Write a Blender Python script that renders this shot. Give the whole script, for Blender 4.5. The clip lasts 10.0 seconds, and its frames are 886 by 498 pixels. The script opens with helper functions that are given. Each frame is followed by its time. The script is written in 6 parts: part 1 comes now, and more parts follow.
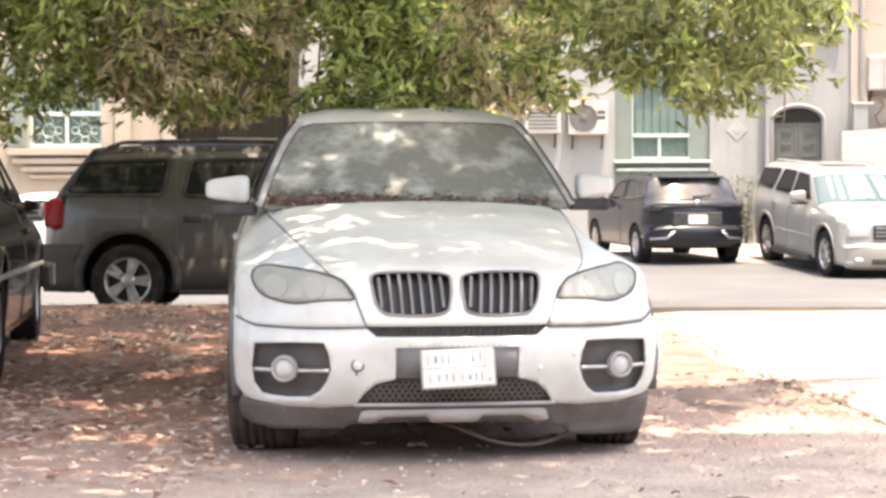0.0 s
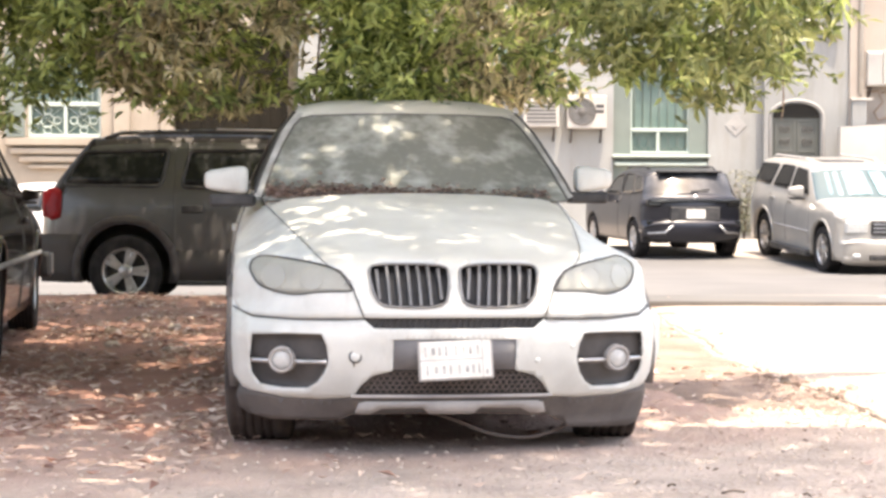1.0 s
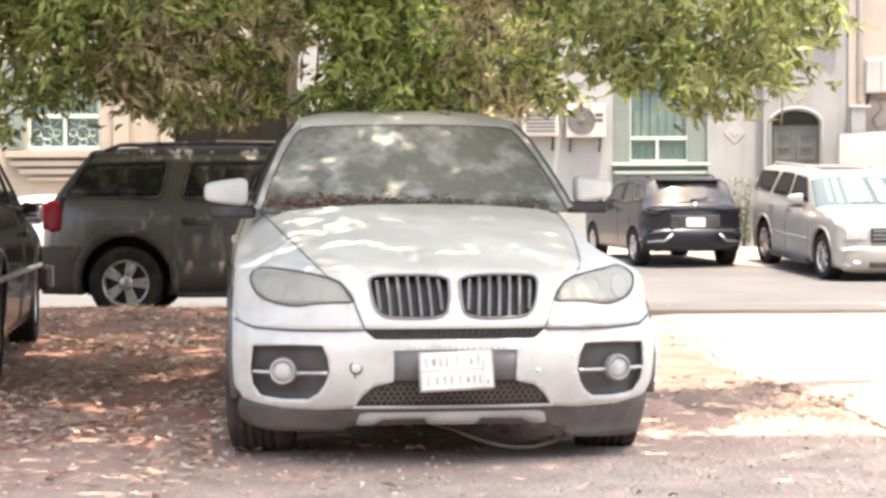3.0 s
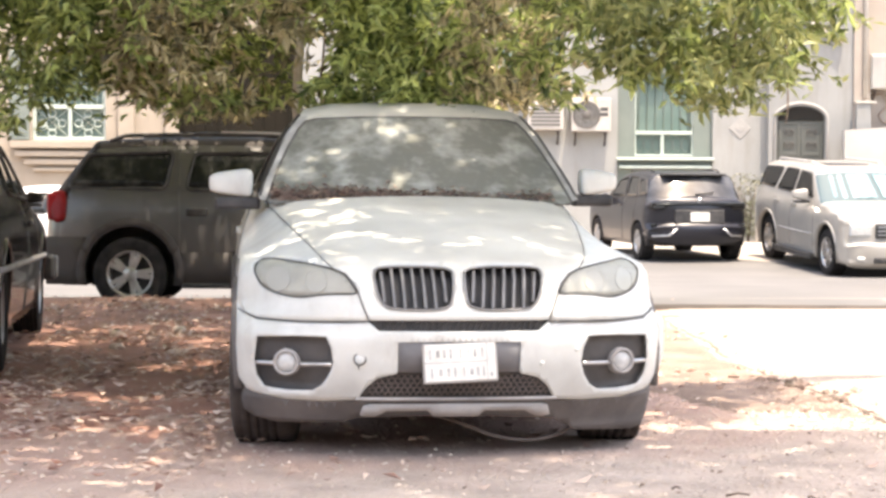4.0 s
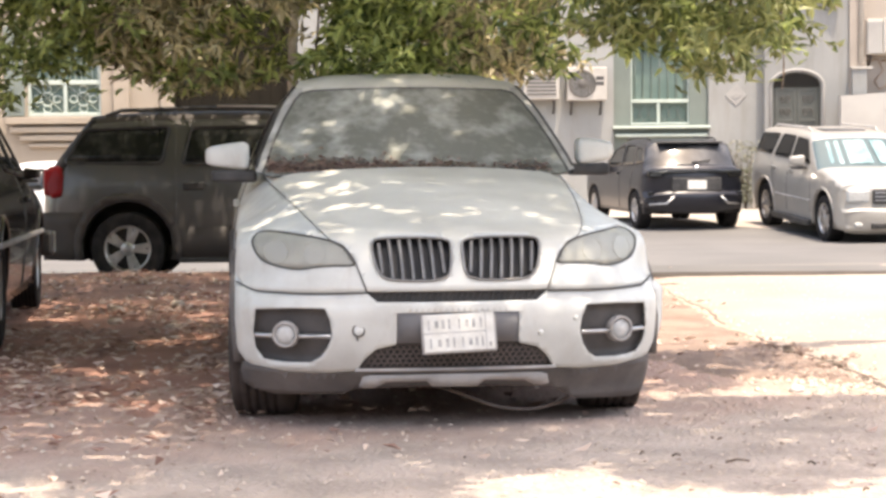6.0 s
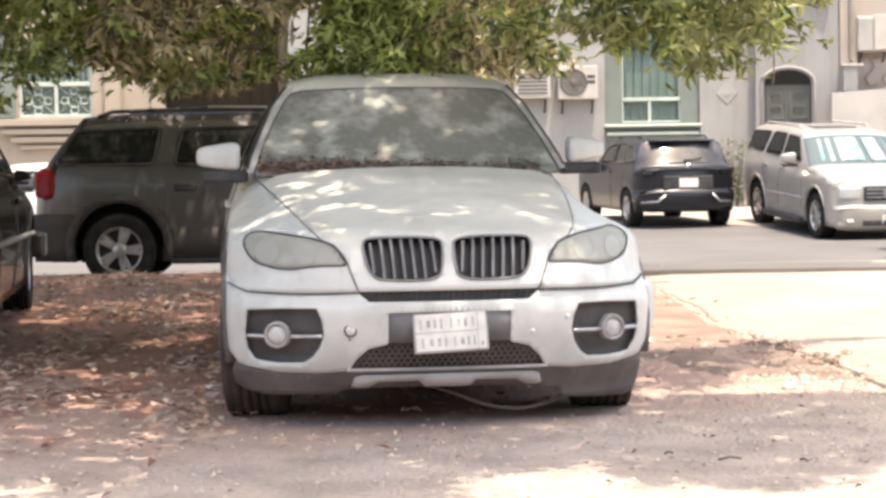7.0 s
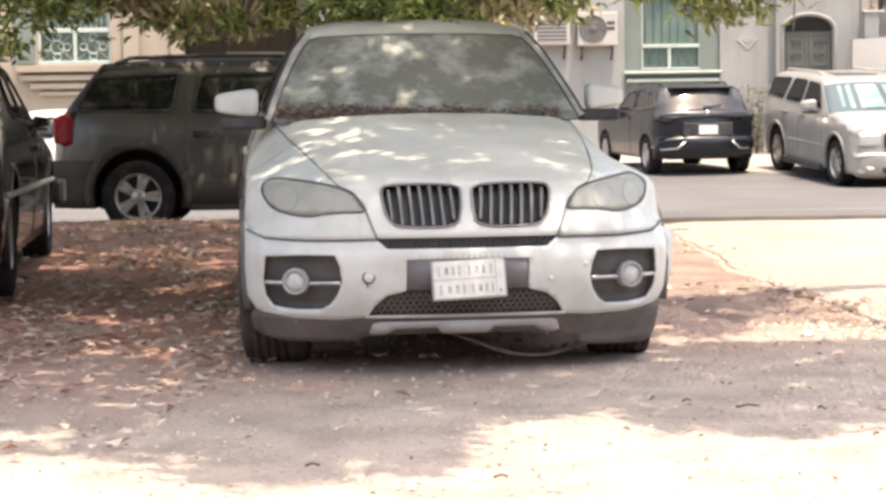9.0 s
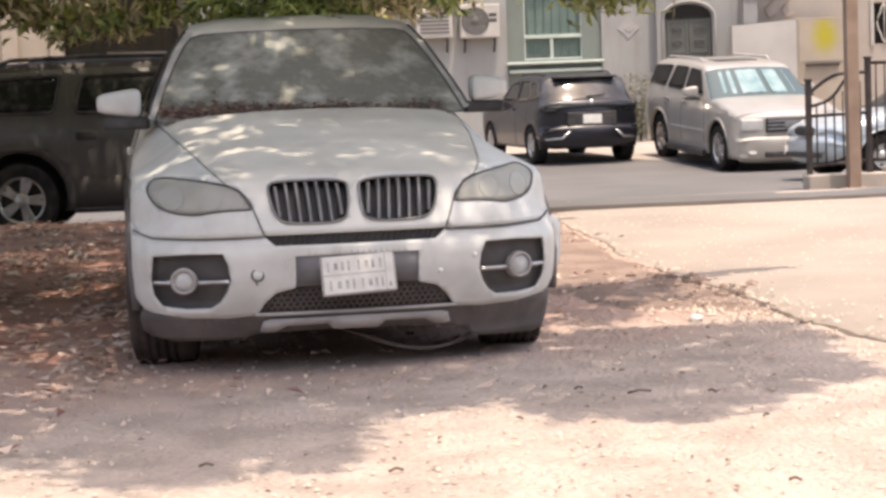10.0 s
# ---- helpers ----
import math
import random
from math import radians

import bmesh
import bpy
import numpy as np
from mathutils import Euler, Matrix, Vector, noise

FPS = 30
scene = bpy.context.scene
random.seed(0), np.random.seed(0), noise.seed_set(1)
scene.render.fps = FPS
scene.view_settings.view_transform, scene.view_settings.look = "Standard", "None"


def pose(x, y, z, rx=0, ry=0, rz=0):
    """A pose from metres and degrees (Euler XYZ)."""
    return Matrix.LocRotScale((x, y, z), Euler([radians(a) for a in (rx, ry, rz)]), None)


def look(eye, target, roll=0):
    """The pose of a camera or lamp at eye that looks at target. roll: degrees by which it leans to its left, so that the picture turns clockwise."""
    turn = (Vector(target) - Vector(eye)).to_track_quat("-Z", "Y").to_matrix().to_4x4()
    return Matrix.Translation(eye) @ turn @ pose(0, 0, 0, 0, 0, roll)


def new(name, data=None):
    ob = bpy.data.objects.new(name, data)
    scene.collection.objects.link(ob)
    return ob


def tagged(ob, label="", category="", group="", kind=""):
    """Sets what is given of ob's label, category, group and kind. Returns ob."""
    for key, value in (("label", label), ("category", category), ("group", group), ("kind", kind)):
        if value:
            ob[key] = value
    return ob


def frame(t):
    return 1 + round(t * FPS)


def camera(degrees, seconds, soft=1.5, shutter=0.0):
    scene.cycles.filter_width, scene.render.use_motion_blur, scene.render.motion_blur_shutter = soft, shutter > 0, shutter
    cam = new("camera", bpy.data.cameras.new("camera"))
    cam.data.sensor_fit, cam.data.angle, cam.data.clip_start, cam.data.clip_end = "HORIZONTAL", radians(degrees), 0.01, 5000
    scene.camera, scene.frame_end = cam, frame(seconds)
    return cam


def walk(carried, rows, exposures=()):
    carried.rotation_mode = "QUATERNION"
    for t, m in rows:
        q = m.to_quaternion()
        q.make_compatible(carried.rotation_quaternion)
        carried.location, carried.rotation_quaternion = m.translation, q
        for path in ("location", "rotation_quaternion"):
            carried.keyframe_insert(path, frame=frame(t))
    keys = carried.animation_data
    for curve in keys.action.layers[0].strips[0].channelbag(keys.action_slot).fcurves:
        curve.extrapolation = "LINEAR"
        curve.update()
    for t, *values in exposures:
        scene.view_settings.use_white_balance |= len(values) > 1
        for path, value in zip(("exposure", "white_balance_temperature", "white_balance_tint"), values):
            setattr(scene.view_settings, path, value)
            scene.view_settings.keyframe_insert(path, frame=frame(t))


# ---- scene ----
# camera and its walk: a hand-held phone, zoomed in, that turns where it stands
cam = camera(25.678, 10.0, soft=3.0)
ROWS = [
    (0.0, -0.0, -0.0, 1.21, -1.599, -0.0, -0.2),
    (0.2, -0.0001, -0.0029, 1.2092, -1.491, -0.256, 0.52),
    (0.5, -0.0002, -0.0073, 1.2079, -1.594, -0.484, -0.058),
    (1.0, -0.0022, -0.0114, 1.2064, -1.805, -0.068, 0.214),
    (1.5, -0.0015, -0.0156, 1.2075, -1.595, 0.033, -0.083),
    (2.0, -0.0007, -0.017, 1.205, -1.605, 0.032, -0.259),
    (2.5, -0.0038, -0.0197, 1.2072, -1.504, 0.108, 0.08),
    (2.7, -0.0018, -0.0208, 1.2118, -1.514, -0.067, -0.166),
    (3.8, -0.0041, -0.0192, 1.2122, -1.566, 0.0, 0.06),
    (4.0, -0.0043, -0.0204, 1.206, -1.72, 0.054, 0.241),
    (4.5, -0.0028, -0.0192, 1.2045, -1.787, -0.362, -0.301),
    (5.0, -0.0003, -0.022, 1.2025, -2.1, -0.421, -0.284),
    (5.5, -0.0, -0.0164, 1.2031, -2.554, -0.484, -0.784),
    (5.7, -0.0053, -0.0168, 1.2014, -2.58, -0.04, -0.473),
    (6.8, 0.0013, -0.0189, 1.2042, -2.51, -0.101, -0.652),
    (7.0, 0.0003, -0.0176, 1.202, -2.586, -0.24, -0.844),
    (7.5, 0.0002, -0.0142, 1.2019, -2.637, -0.473, -1.007),
    (8.0, -0.0014, -0.0149, 1.2011, -2.435, -0.465, -0.688),
    (8.5, -0.0017, -0.0167, 1.2032, -2.474, -0.293, -0.652),
    (8.7, 0.0003, -0.0141, 1.2026, -2.819, 0.093, -0.674),
    (9.0, 0.0032, -0.0101, 1.2017, -4.143, 0.34, -0.791),
    (9.2, 0.0026, -0.0077, 1.2019, -4.792, -0.19, -0.757),
    (9.5, 0.0017, -0.0041, 1.2021, -4.929, -1.79, -0.551),
    (9.7, 0.0023, -0.0036, 1.2007, -4.982, -2.4, -0.668),
    (10.0, 0.0033, -0.0028, 1.1987, -4.394, -2.939, -2.201),
]


def aim(x, y, z, pitch, yaw, roll):
    p, w = radians(pitch), radians(yaw)
    ahead = (-math.sin(w) * math.cos(p), math.cos(w) * math.cos(p), math.sin(p))
    return look((x, y, z), (x + ahead[0], y + ahead[1], z + ahead[2]), roll)


walk(cam, [(r[0], aim(*r[1:])) for r in ROWS],
     exposures=[(0.0, 2.31, 7900.0, 12.0), (0.8, 2.31, 7900.0, 12.0), (1.6, 2.26, 7900.0, 12.0), (2.6, 2.27, 7900.0, 12.0), (4.4, 2.31, 7900.0, 12.0), (5.0, 2.19, 7900.0, 12.0), (5.4, 1.94, 7900.0, 12.0), (8.5, 1.87, 7900.0, 12.0), (9.1, 1.77, 7900.0, 12.0), (9.6, 1.36, 7900.0, 16.0), (10.0, 1.32, 7900.0, 16.0)])

# world and sun: a hot clear noon, the sun high and a little behind the camera
SUN_EL, SUN_AZ = 75.0, 150.0
world = bpy.data.worlds.new("world")
scene.world = world
world.use_nodes = True
wn = world.node_tree.nodes
sky = wn.new("ShaderNodeTexSky")
sky.sky_type = "NISHITA"
sky.sun_disc = False
sky.sun_elevation = radians(SUN_EL)
sky.sun_rotation = radians(SUN_AZ)
sky.dust_density = 3.0
world.node_tree.links.new(sky.outputs[0], wn["Background"].inputs[0])
wn["Background"].inputs[1].default_value = 0.15
sun_data = bpy.data.lights.new("sun", "SUN")
sun_data.energy, sun_data.angle, sun_data.color = 2.0, radians(0.53), (1.0, 0.96, 0.91)
sun = new("sun", sun_data)
se, sa = radians(SUN_EL), radians(SUN_AZ)
sun.matrix_world = look((math.cos(se) * math.sin(sa) * 40, math.cos(se) * math.cos(sa) * 40 + 10, math.sin(se) * 40), (0, 10, 0))


# ---- materials ----
def rgb(c):
    return (c[0], c[1], c[2], 1.0)


def mat(name, a, b=None, rough=0.6, metal=0.0, scale=6.0, fine=60.0, bump=0.0, amount=0.5, coat=0.0, spread=None, spec=0.5):
    """A surface of colour a with patches of b at one scale and grain at another, both at true size."""
    m = bpy.data.materials.new(name)
    m.use_nodes = True
    t, n, l = m.node_tree, m.node_tree.nodes, m.node_tree.links
    p = n["Principled BSDF"]
    p.inputs["Roughness"].default_value, p.inputs["Metallic"].default_value = rough, metal
    p.inputs["Coat Weight"].default_value = coat
    p.inputs["Specular IOR Level"].default_value = spec
    p.inputs["Base Color"].default_value = rgb(a)
    if b is None:
        return m
    g = n.new("ShaderNodeNewGeometry")
    n1, n2 = n.new("ShaderNodeTexNoise"), n.new("ShaderNodeTexNoise")
    for k, s, d in ((n1, scale, 5), (n2, fine, 3)):
        k.inputs["Scale"].default_value, k.inputs["Detail"].default_value = s, d
        l.new(g.outputs["Position"], k.inputs["Vector"])
    r = n.new("ShaderNodeValToRGB")
    lo, hi = spread or (0.35, 0.68)
    r.color_ramp.elements[0].position, r.color_ramp.elements[1].position = lo, hi
    l.new(n1.outputs[0], r.inputs[0])
    add = n.new("ShaderNodeMath")
    add.operation = "MULTIPLY_ADD"
    l.new(n2.outputs[0], add.inputs[0])
    add.inputs[1].default_value = amount
    l.new(r.outputs[0], add.inputs[2])
    sub = n.new("ShaderNodeMath")
    sub.operation, sub.use_clamp = "SUBTRACT", True
    l.new(add.outputs[0], sub.inputs[0])
    sub.inputs[1].default_value = amount * 0.5
    mx = n.new("ShaderNodeMix")
    mx.data_type = "RGBA"
    l.new(sub.outputs[0], mx.inputs["Factor"])
    mx.inputs["A"].default_value, mx.inputs["B"].default_value = rgb(a), rgb(b)
    l.new(mx.outputs["Result"], p.inputs["Base Color"])
    if bump:
        bp = n.new("ShaderNodeBump")
        bp.inputs["Strength"].default_value, bp.inputs["Distance"].default_value = 1.0, bump
        l.new(n2.outputs[0], bp.inputs["Height"])
        l.new(bp.outputs[0], p.inputs["Normal"])
    return m


def soil_spread(m, soil):
    """Brown soil that thins out over the sand, from the tree towards the open ground."""
    n, l = m.node_tree.nodes, m.node_tree.links
    p = n["Principled BSDF"]
    old = p.inputs["Base Color"].links[0].from_socket
    g, dot, nz, add, rng, mx = n.new("ShaderNodeNewGeometry"), n.new("ShaderNodeVectorMath"), n.new("ShaderNodeTexNoise"), n.new("ShaderNodeMath"), n.new("ShaderNodeMapRange"), n.new("ShaderNodeMix")
    dot.operation = "DOT_PRODUCT"
    l.new(g.outputs["Position"], dot.inputs[0])
    dot.inputs[1].default_value = (-0.65, 1.0, 0.0)
    l.new(g.outputs["Position"], nz.inputs["Vector"])
    nz.inputs["Scale"].default_value, nz.inputs["Detail"].default_value = 2.2, 7
    add.operation = "MULTIPLY_ADD"
    l.new(nz.outputs[0], add.inputs[0])
    add.inputs[1].default_value = 2.4
    l.new(dot.outputs["Value"], add.inputs[2])
    rng.inputs["From Min"].default_value, rng.inputs["From Max"].default_value = 9.0, 10.9
    rng.inputs["To Max"].default_value = 0.85
    l.new(add.outputs[0], rng.inputs["Value"])
    mx.data_type = "RGBA"
    sep, side, mul = n.new("ShaderNodeSeparateXYZ"), n.new("ShaderNodeMapRange"), n.new("ShaderNodeMath")
    l.new(g.outputs["Position"], sep.inputs[0])
    l.new(sep.outputs[0], side.inputs["Value"])
    side.inputs["From Min"].default_value, side.inputs["From Max"].default_value = 1.7, 2.3
    side.inputs["To Min"].default_value, side.inputs["To Max"].default_value = 1.0, 0.4
    mul.operation = "MULTIPLY"
    l.new(rng.outputs[0], mul.inputs[0])
    l.new(side.outputs[0], mul.inputs[1])
    l.new(mul.outputs[0], mx.inputs["Factor"])
    l.new(old, mx.inputs["A"])
    mx.inputs["B"].default_value = rgb(soil)
    l.new(mx.outputs["Result"], p.inputs["Base Color"])


def streaks(m, colour, stretch, strength, start=0.52):
    """Noise drawn out by stretch, mixed over the base colour: run stains, and reflections on OLD_PAINT."""
    n, l = m.node_tree.nodes, m.node_tree.links
    p = n["Principled BSDF"]
    old = p.inputs["Base Color"].links[0].from_socket
    g, mp, nz, rng, mx = n.new("ShaderNodeNewGeometry"), n.new("ShaderNodeMapping"), n.new("ShaderNodeTexNoise"), n.new("ShaderNodeMapRange"), n.new("ShaderNodeMix")
    l.new(g.outputs["Position"], mp.inputs["Vector"])
    mp.inputs["Scale"].default_value = stretch
    l.new(mp.outputs[0], nz.inputs["Vector"])
    nz.inputs["Scale"].default_value, nz.inputs["Detail"].default_value, nz.inputs["Roughness"].default_value = 1.0, 8, 0.65
    rng.inputs["From Min"].default_value, rng.inputs["From Max"].default_value = start, start + 0.2
    rng.inputs["To Max"].default_value = strength
    l.new(nz.outputs[0], rng.inputs["Value"])
    mx.data_type = "RGBA"
    l.new(rng.outputs[0], mx.inputs["Factor"])
    l.new(old, mx.inputs["A"])
    mx.inputs["B"].default_value = rgb(colour)
    l.new(mx.outputs["Result"], p.inputs["Base Color"])


def settled(m, clean):
    """Dust that has settled: the steeper a panel stands, the more of the clean paint shows."""
    n, l = m.node_tree.nodes, m.node_tree.links
    p = n["Principled BSDF"]
    old = p.inputs["Base Color"].links[0].from_socket
    g, sep, rng, mx = n.new("ShaderNodeNewGeometry"), n.new("ShaderNodeSeparateXYZ"), n.new("ShaderNodeMapRange"), n.new("ShaderNodeMix")
    l.new(g.outputs["Normal"], sep.inputs[0])
    l.new(sep.outputs[2], rng.inputs["Value"])
    rng.inputs["From Min"].default_value, rng.inputs["From Max"].default_value = 0.25, 0.85
    mx.data_type = "RGBA"
    l.new(rng.outputs[0], mx.inputs["Factor"])
    mx.inputs["A"].default_value = rgb(clean)
    l.new(old, mx.inputs["B"])
    l.new(mx.outputs["Result"], p.inputs["Base Color"])


def leaf_mat(name, a, b, through_it=0.38):
    """Thin leaves: each one takes a colour between a and b and lets some light through."""
    m = bpy.data.materials.new(name)
    m.use_nodes = True
    n, l = m.node_tree.nodes, m.node_tree.links
    n.clear()
    g, r = n.new("ShaderNodeNewGeometry"), n.new("ShaderNodeMix")
    r.data_type = "RGBA"
    r.inputs["A"].default_value, r.inputs["B"].default_value = rgb(a), rgb(b)
    l.new(g.outputs["Random Per Island"], r.inputs["Factor"])
    p, tr, mx, o = n.new("ShaderNodeBsdfPrincipled"), n.new("ShaderNodeBsdfTranslucent"), n.new("ShaderNodeMixShader"), n.new("ShaderNodeOutputMaterial")
    p.inputs["Roughness"].default_value = 0.45
    l.new(r.outputs["Result"], p.inputs["Base Color"])
    l.new(r.outputs["Result"], tr.inputs["Color"])
    mx.inputs[0].default_value = through_it
    l.new(p.outputs[0], mx.inputs[1])
    l.new(tr.outputs[0], mx.inputs[2])
    l.new(mx.outputs[0], o.inputs[0])
    return m


def glass_mat(name, tint, rough=0.03):
    """A tinted pane: dark body, sharp reflection."""
    m = bpy.data.materials.new(name)
    m.use_nodes = True
    p = m.node_tree.nodes["Principled BSDF"]
    p.inputs["Base Color"].default_value = rgb(tint)
    p.inputs["Roughness"].default_value = rough
    p.inputs["Transmission Weight"].default_value = 0.0
    p.inputs["Specular IOR Level"].default_value = 0.6
    return m


SAND = mat("sand", (0.515, 0.428, 0.37), (0.355, 0.293, 0.252), 0.95, scale=2.6, fine=34, bump=0.035, amount=1.5)
soil_spread(SAND, (0.455, 0.298, 0.243))
DIRT = mat("dirt", (0.43, 0.24, 0.187), (0.265, 0.14, 0.108), 0.95, scale=2.0, fine=60, bump=0.02, amount=0.8)
SLAB = mat("dusty_slab", (0.342, 0.294, 0.255), (0.282, 0.24, 0.207), 0.95, scale=0.9, fine=90, bump=0.004, amount=0.5)
ASPHALT = mat("dusty_asphalt", (0.132, 0.127, 0.123), (0.10, 0.097, 0.095), 0.9, scale=0.6, fine=40, bump=0.003, amount=0.5)
# darker than the sand, so that the sunlit verge doesn't burn out
GRIT = mat("grit_toned_for_sun", (0.315, 0.232, 0.19), (0.20, 0.139, 0.111), 0.95, scale=3, fine=55, bump=0.02, amount=1.0)
CRACK = mat("crack_dirt", (0.16, 0.125, 0.10), (0.07, 0.055, 0.045), 0.95, scale=5, fine=50)
GUTTER = mat("gutter_dirt", (0.075, 0.06, 0.05), (0.04, 0.033, 0.028), 0.95, scale=3, fine=50)
KERB = mat("kerb_stone", (0.30, 0.26, 0.22), (0.16, 0.14, 0.12), 0.9, scale=3, fine=40, bump=0.004)
PAVE = mat("paving", (0.36, 0.315, 0.275), (0.29, 0.255, 0.225), 0.9, scale=1.2, fine=40, bump=0.003)
LEAF = leaf_mat("leaf_green", (0.042, 0.074, 0.016), (0.58, 0.66, 0.24), 0.5)
LEAF_DRY = leaf_mat("leaf_olive", (0.075, 0.066, 0.034), (0.70, 0.62, 0.38), 0.5)
LEAF_LIGHT = leaf_mat("leaf_yellow_green", (0.07, 0.10, 0.025), (0.43, 0.45, 0.19), 0.42)
LITTER = leaf_mat("dry_leaves", (0.22, 0.10, 0.072), (0.74, 0.60, 0.50), 0.1)
CRUMBS = leaf_mat("leaf_crumbs", (0.17, 0.105, 0.08), (0.46, 0.37, 0.31), 0.1)
DEBRIS = leaf_mat("withered_leaf_debris", (0.10, 0.052, 0.042), (0.44, 0.33, 0.275), 0.1)
BARK = mat("bark", (0.17, 0.12, 0.085), (0.09, 0.065, 0.05), 0.9, scale=9, fine=70, bump=0.01)
# the thin trunk's sunlit white is put into its bark colour
PALE_BARK = mat("sunlit_pale_bark", (0.78, 0.73, 0.66), (0.60, 0.54, 0.47), 0.9, scale=14, fine=70, bump=0.006)
WHITE = mat("dusty_white_paint", (0.63, 0.645, 0.615), (0.45, 0.455, 0.428), 0.45, scale=3.4, fine=120, amount=0.35, coat=0.1, spread=(0.42, 0.8))
WHITE_TOP = mat("dusty_white_bonnet", (0.60, 0.585, 0.52), (0.445, 0.43, 0.378), 0.8, scale=2.2, fine=140, amount=0.5, spread=(0.35, 0.75), spec=0.25)
CLAD = mat("grey_plastic", (0.085, 0.076, 0.072), (0.14, 0.125, 0.117), 0.75, scale=5, fine=80, amount=0.5)
CARRIER = mat("faded_grey_plastic", (0.135, 0.133, 0.136), (0.17, 0.167, 0.17), 0.75, scale=5, fine=80, amount=0.5)
BLACK = mat("black_plastic", (0.02, 0.02, 0.021), (0.06, 0.056, 0.054), 0.55, scale=8, fine=70)
GRILL = mat("black_grille", (0.012, 0.012, 0.013), (0.04, 0.038, 0.037), 0.5, scale=8, fine=70)
MESHED = mat("dusty_mesh", (0.16, 0.13, 0.115), (0.10, 0.08, 0.072), 0.8, scale=9, fine=90)
CHROME = mat("dull_chrome", (0.62, 0.62, 0.62), (0.42, 0.41, 0.40), 0.28, 0.9, scale=8, fine=70)
SLATM = mat("satin_slat", (0.27, 0.262, 0.255), (0.17, 0.165, 0.16), 0.42, 0.4, scale=8, fine=70)
SILVER = mat("silver_plastic", (0.42, 0.40, 0.38), (0.30, 0.28, 0.265), 0.6, scale=6, fine=70)
LENS = mat("hazed_lens", (0.375, 0.378, 0.338), (0.305, 0.307, 0.272), 0.5, scale=7, fine=90, amount=0.4)
LENS_IN = mat("hazed_reflector", (0.36, 0.362, 0.325), (0.335, 0.337, 0.302), 0.4, scale=9, fine=60)
LAMPG = mat("fog_lens", (0.52, 0.52, 0.505), (0.38, 0.38, 0.37), 0.2, scale=20, fine=90)
# pale patches are dust plus reflected sky gaps put into the colour
SCREEN = mat("dust_and_reflection_windscreen", (0.15, 0.154, 0.13), (0.42, 0.43, 0.395), 0.6, scale=5.0, fine=24, amount=0.9, spread=(0.46, 0.76))
PILLAR_DUST = mat("dust_grey_pillar", (0.50, 0.495, 0.465), (0.27, 0.265, 0.245), 0.7, scale=6, fine=40, amount=0.7)
SEAM = mat("panel_gap", (0.085, 0.082, 0.078))
# dust on the tyre, lightened further to paint the veiling haze
DUST_HAZE_RUBBER = mat("dust_and_haze_tyre_rubber", (0.045, 0.038, 0.035), (0.085, 0.07, 0.062), 0.9, scale=9, fine=60, spec=0.15)
RUBBER = mat("tyre_rubber", (0.015, 0.014, 0.014), (0.034, 0.030, 0.029), 0.9, scale=9, fine=60, spec=0.15)
RIM = mat("alloy", (0.52, 0.51, 0.50), (0.38, 0.37, 0.36), 0.35, 0.7, scale=9, fine=60)
PLATEW = mat("number_plate_white", (0.74, 0.73, 0.68), (0.62, 0.60, 0.55), 0.5, scale=20, fine=90)
INK = mat("faded_ink", (0.30, 0.30, 0.29), (0.52, 0.51, 0.49), 0.7, scale=40, fine=90)
GREY_PAINT = mat("grey_paint", (0.076, 0.072, 0.071), (0.096, 0.091, 0.089), 0.30, 0.2, scale=2, fine=90, coat=0.25)
GREY_LOW = mat("grey_lower_cladding", (0.046, 0.038, 0.035), (0.062, 0.051, 0.047), 0.65, scale=3, fine=90)
OLD_PAINT = mat("dark_paint_with_reflections", (0.022, 0.018, 0.017), (0.055, 0.046, 0.042), 0.16, 0.2, scale=5, fine=40, coat=0.5, spread=(0.4, 0.7))
NAVY = mat("navy_paint", (0.014, 0.0145, 0.021), (0.024, 0.0235, 0.03), 0.3, 0.2, scale=3, fine=90, coat=0.18)
SILVER_PAINT = mat("silver_beige_paint", (0.415, 0.39, 0.355), (0.35, 0.328, 0.298), 0.32, 0.25, scale=2, fine=90, coat=0.5)
BLUE_PAINT = mat("pale_blue_paint", (0.50, 0.56, 0.60), (0.42, 0.48, 0.52), 0.3, 0.25, scale=2, fine=90, coat=0.5)
WHITE_CAR = mat("white_car_paint", (0.62, 0.61, 0.59), (0.52, 0.51, 0.50), 0.3, scale=2, fine=90, coat=0.4)
GLASS = glass_mat("tinted_glass", (0.012, 0.013, 0.013))
# pale patches paint the light seen through the wagon's windows
GLASS_SEE = mat("side_glass_with_inner_light", (0.010, 0.011, 0.011), (0.10, 0.10, 0.092), 0.14, scale=3.2, fine=14, amount=0.5, spread=(0.52, 0.8), spec=0.25)
GLASS_DEEP = mat("deep_tinted_glass", (0.010, 0.010, 0.010), (0.018, 0.018, 0.018), 0.1, scale=3, fine=20, spec=0.1)
PILLAR = mat("dusty_black_pillar", (0.02, 0.018, 0.018), (0.035, 0.032, 0.03), 0.7, scale=5, fine=40, spec=0.12)
GLASS_SHADE = glass_mat("sunshade_behind_glass", (0.07, 0.10, 0.105), 0.1)
GLASS_DUSTY = mat("dusty_glass", (0.03, 0.03, 0.032), (0.085, 0.085, 0.088), 0.12, scale=3, fine=40)
NEST = mat("fog_nest_plastic", (0.05, 0.047, 0.047), (0.085, 0.08, 0.078), 0.7, scale=6, fine=80)
FOIL = mat("foil_sunshade", (0.22, 0.32, 0.335), (0.08, 0.18, 0.205), 0.6, 0.0, scale=4, fine=30)
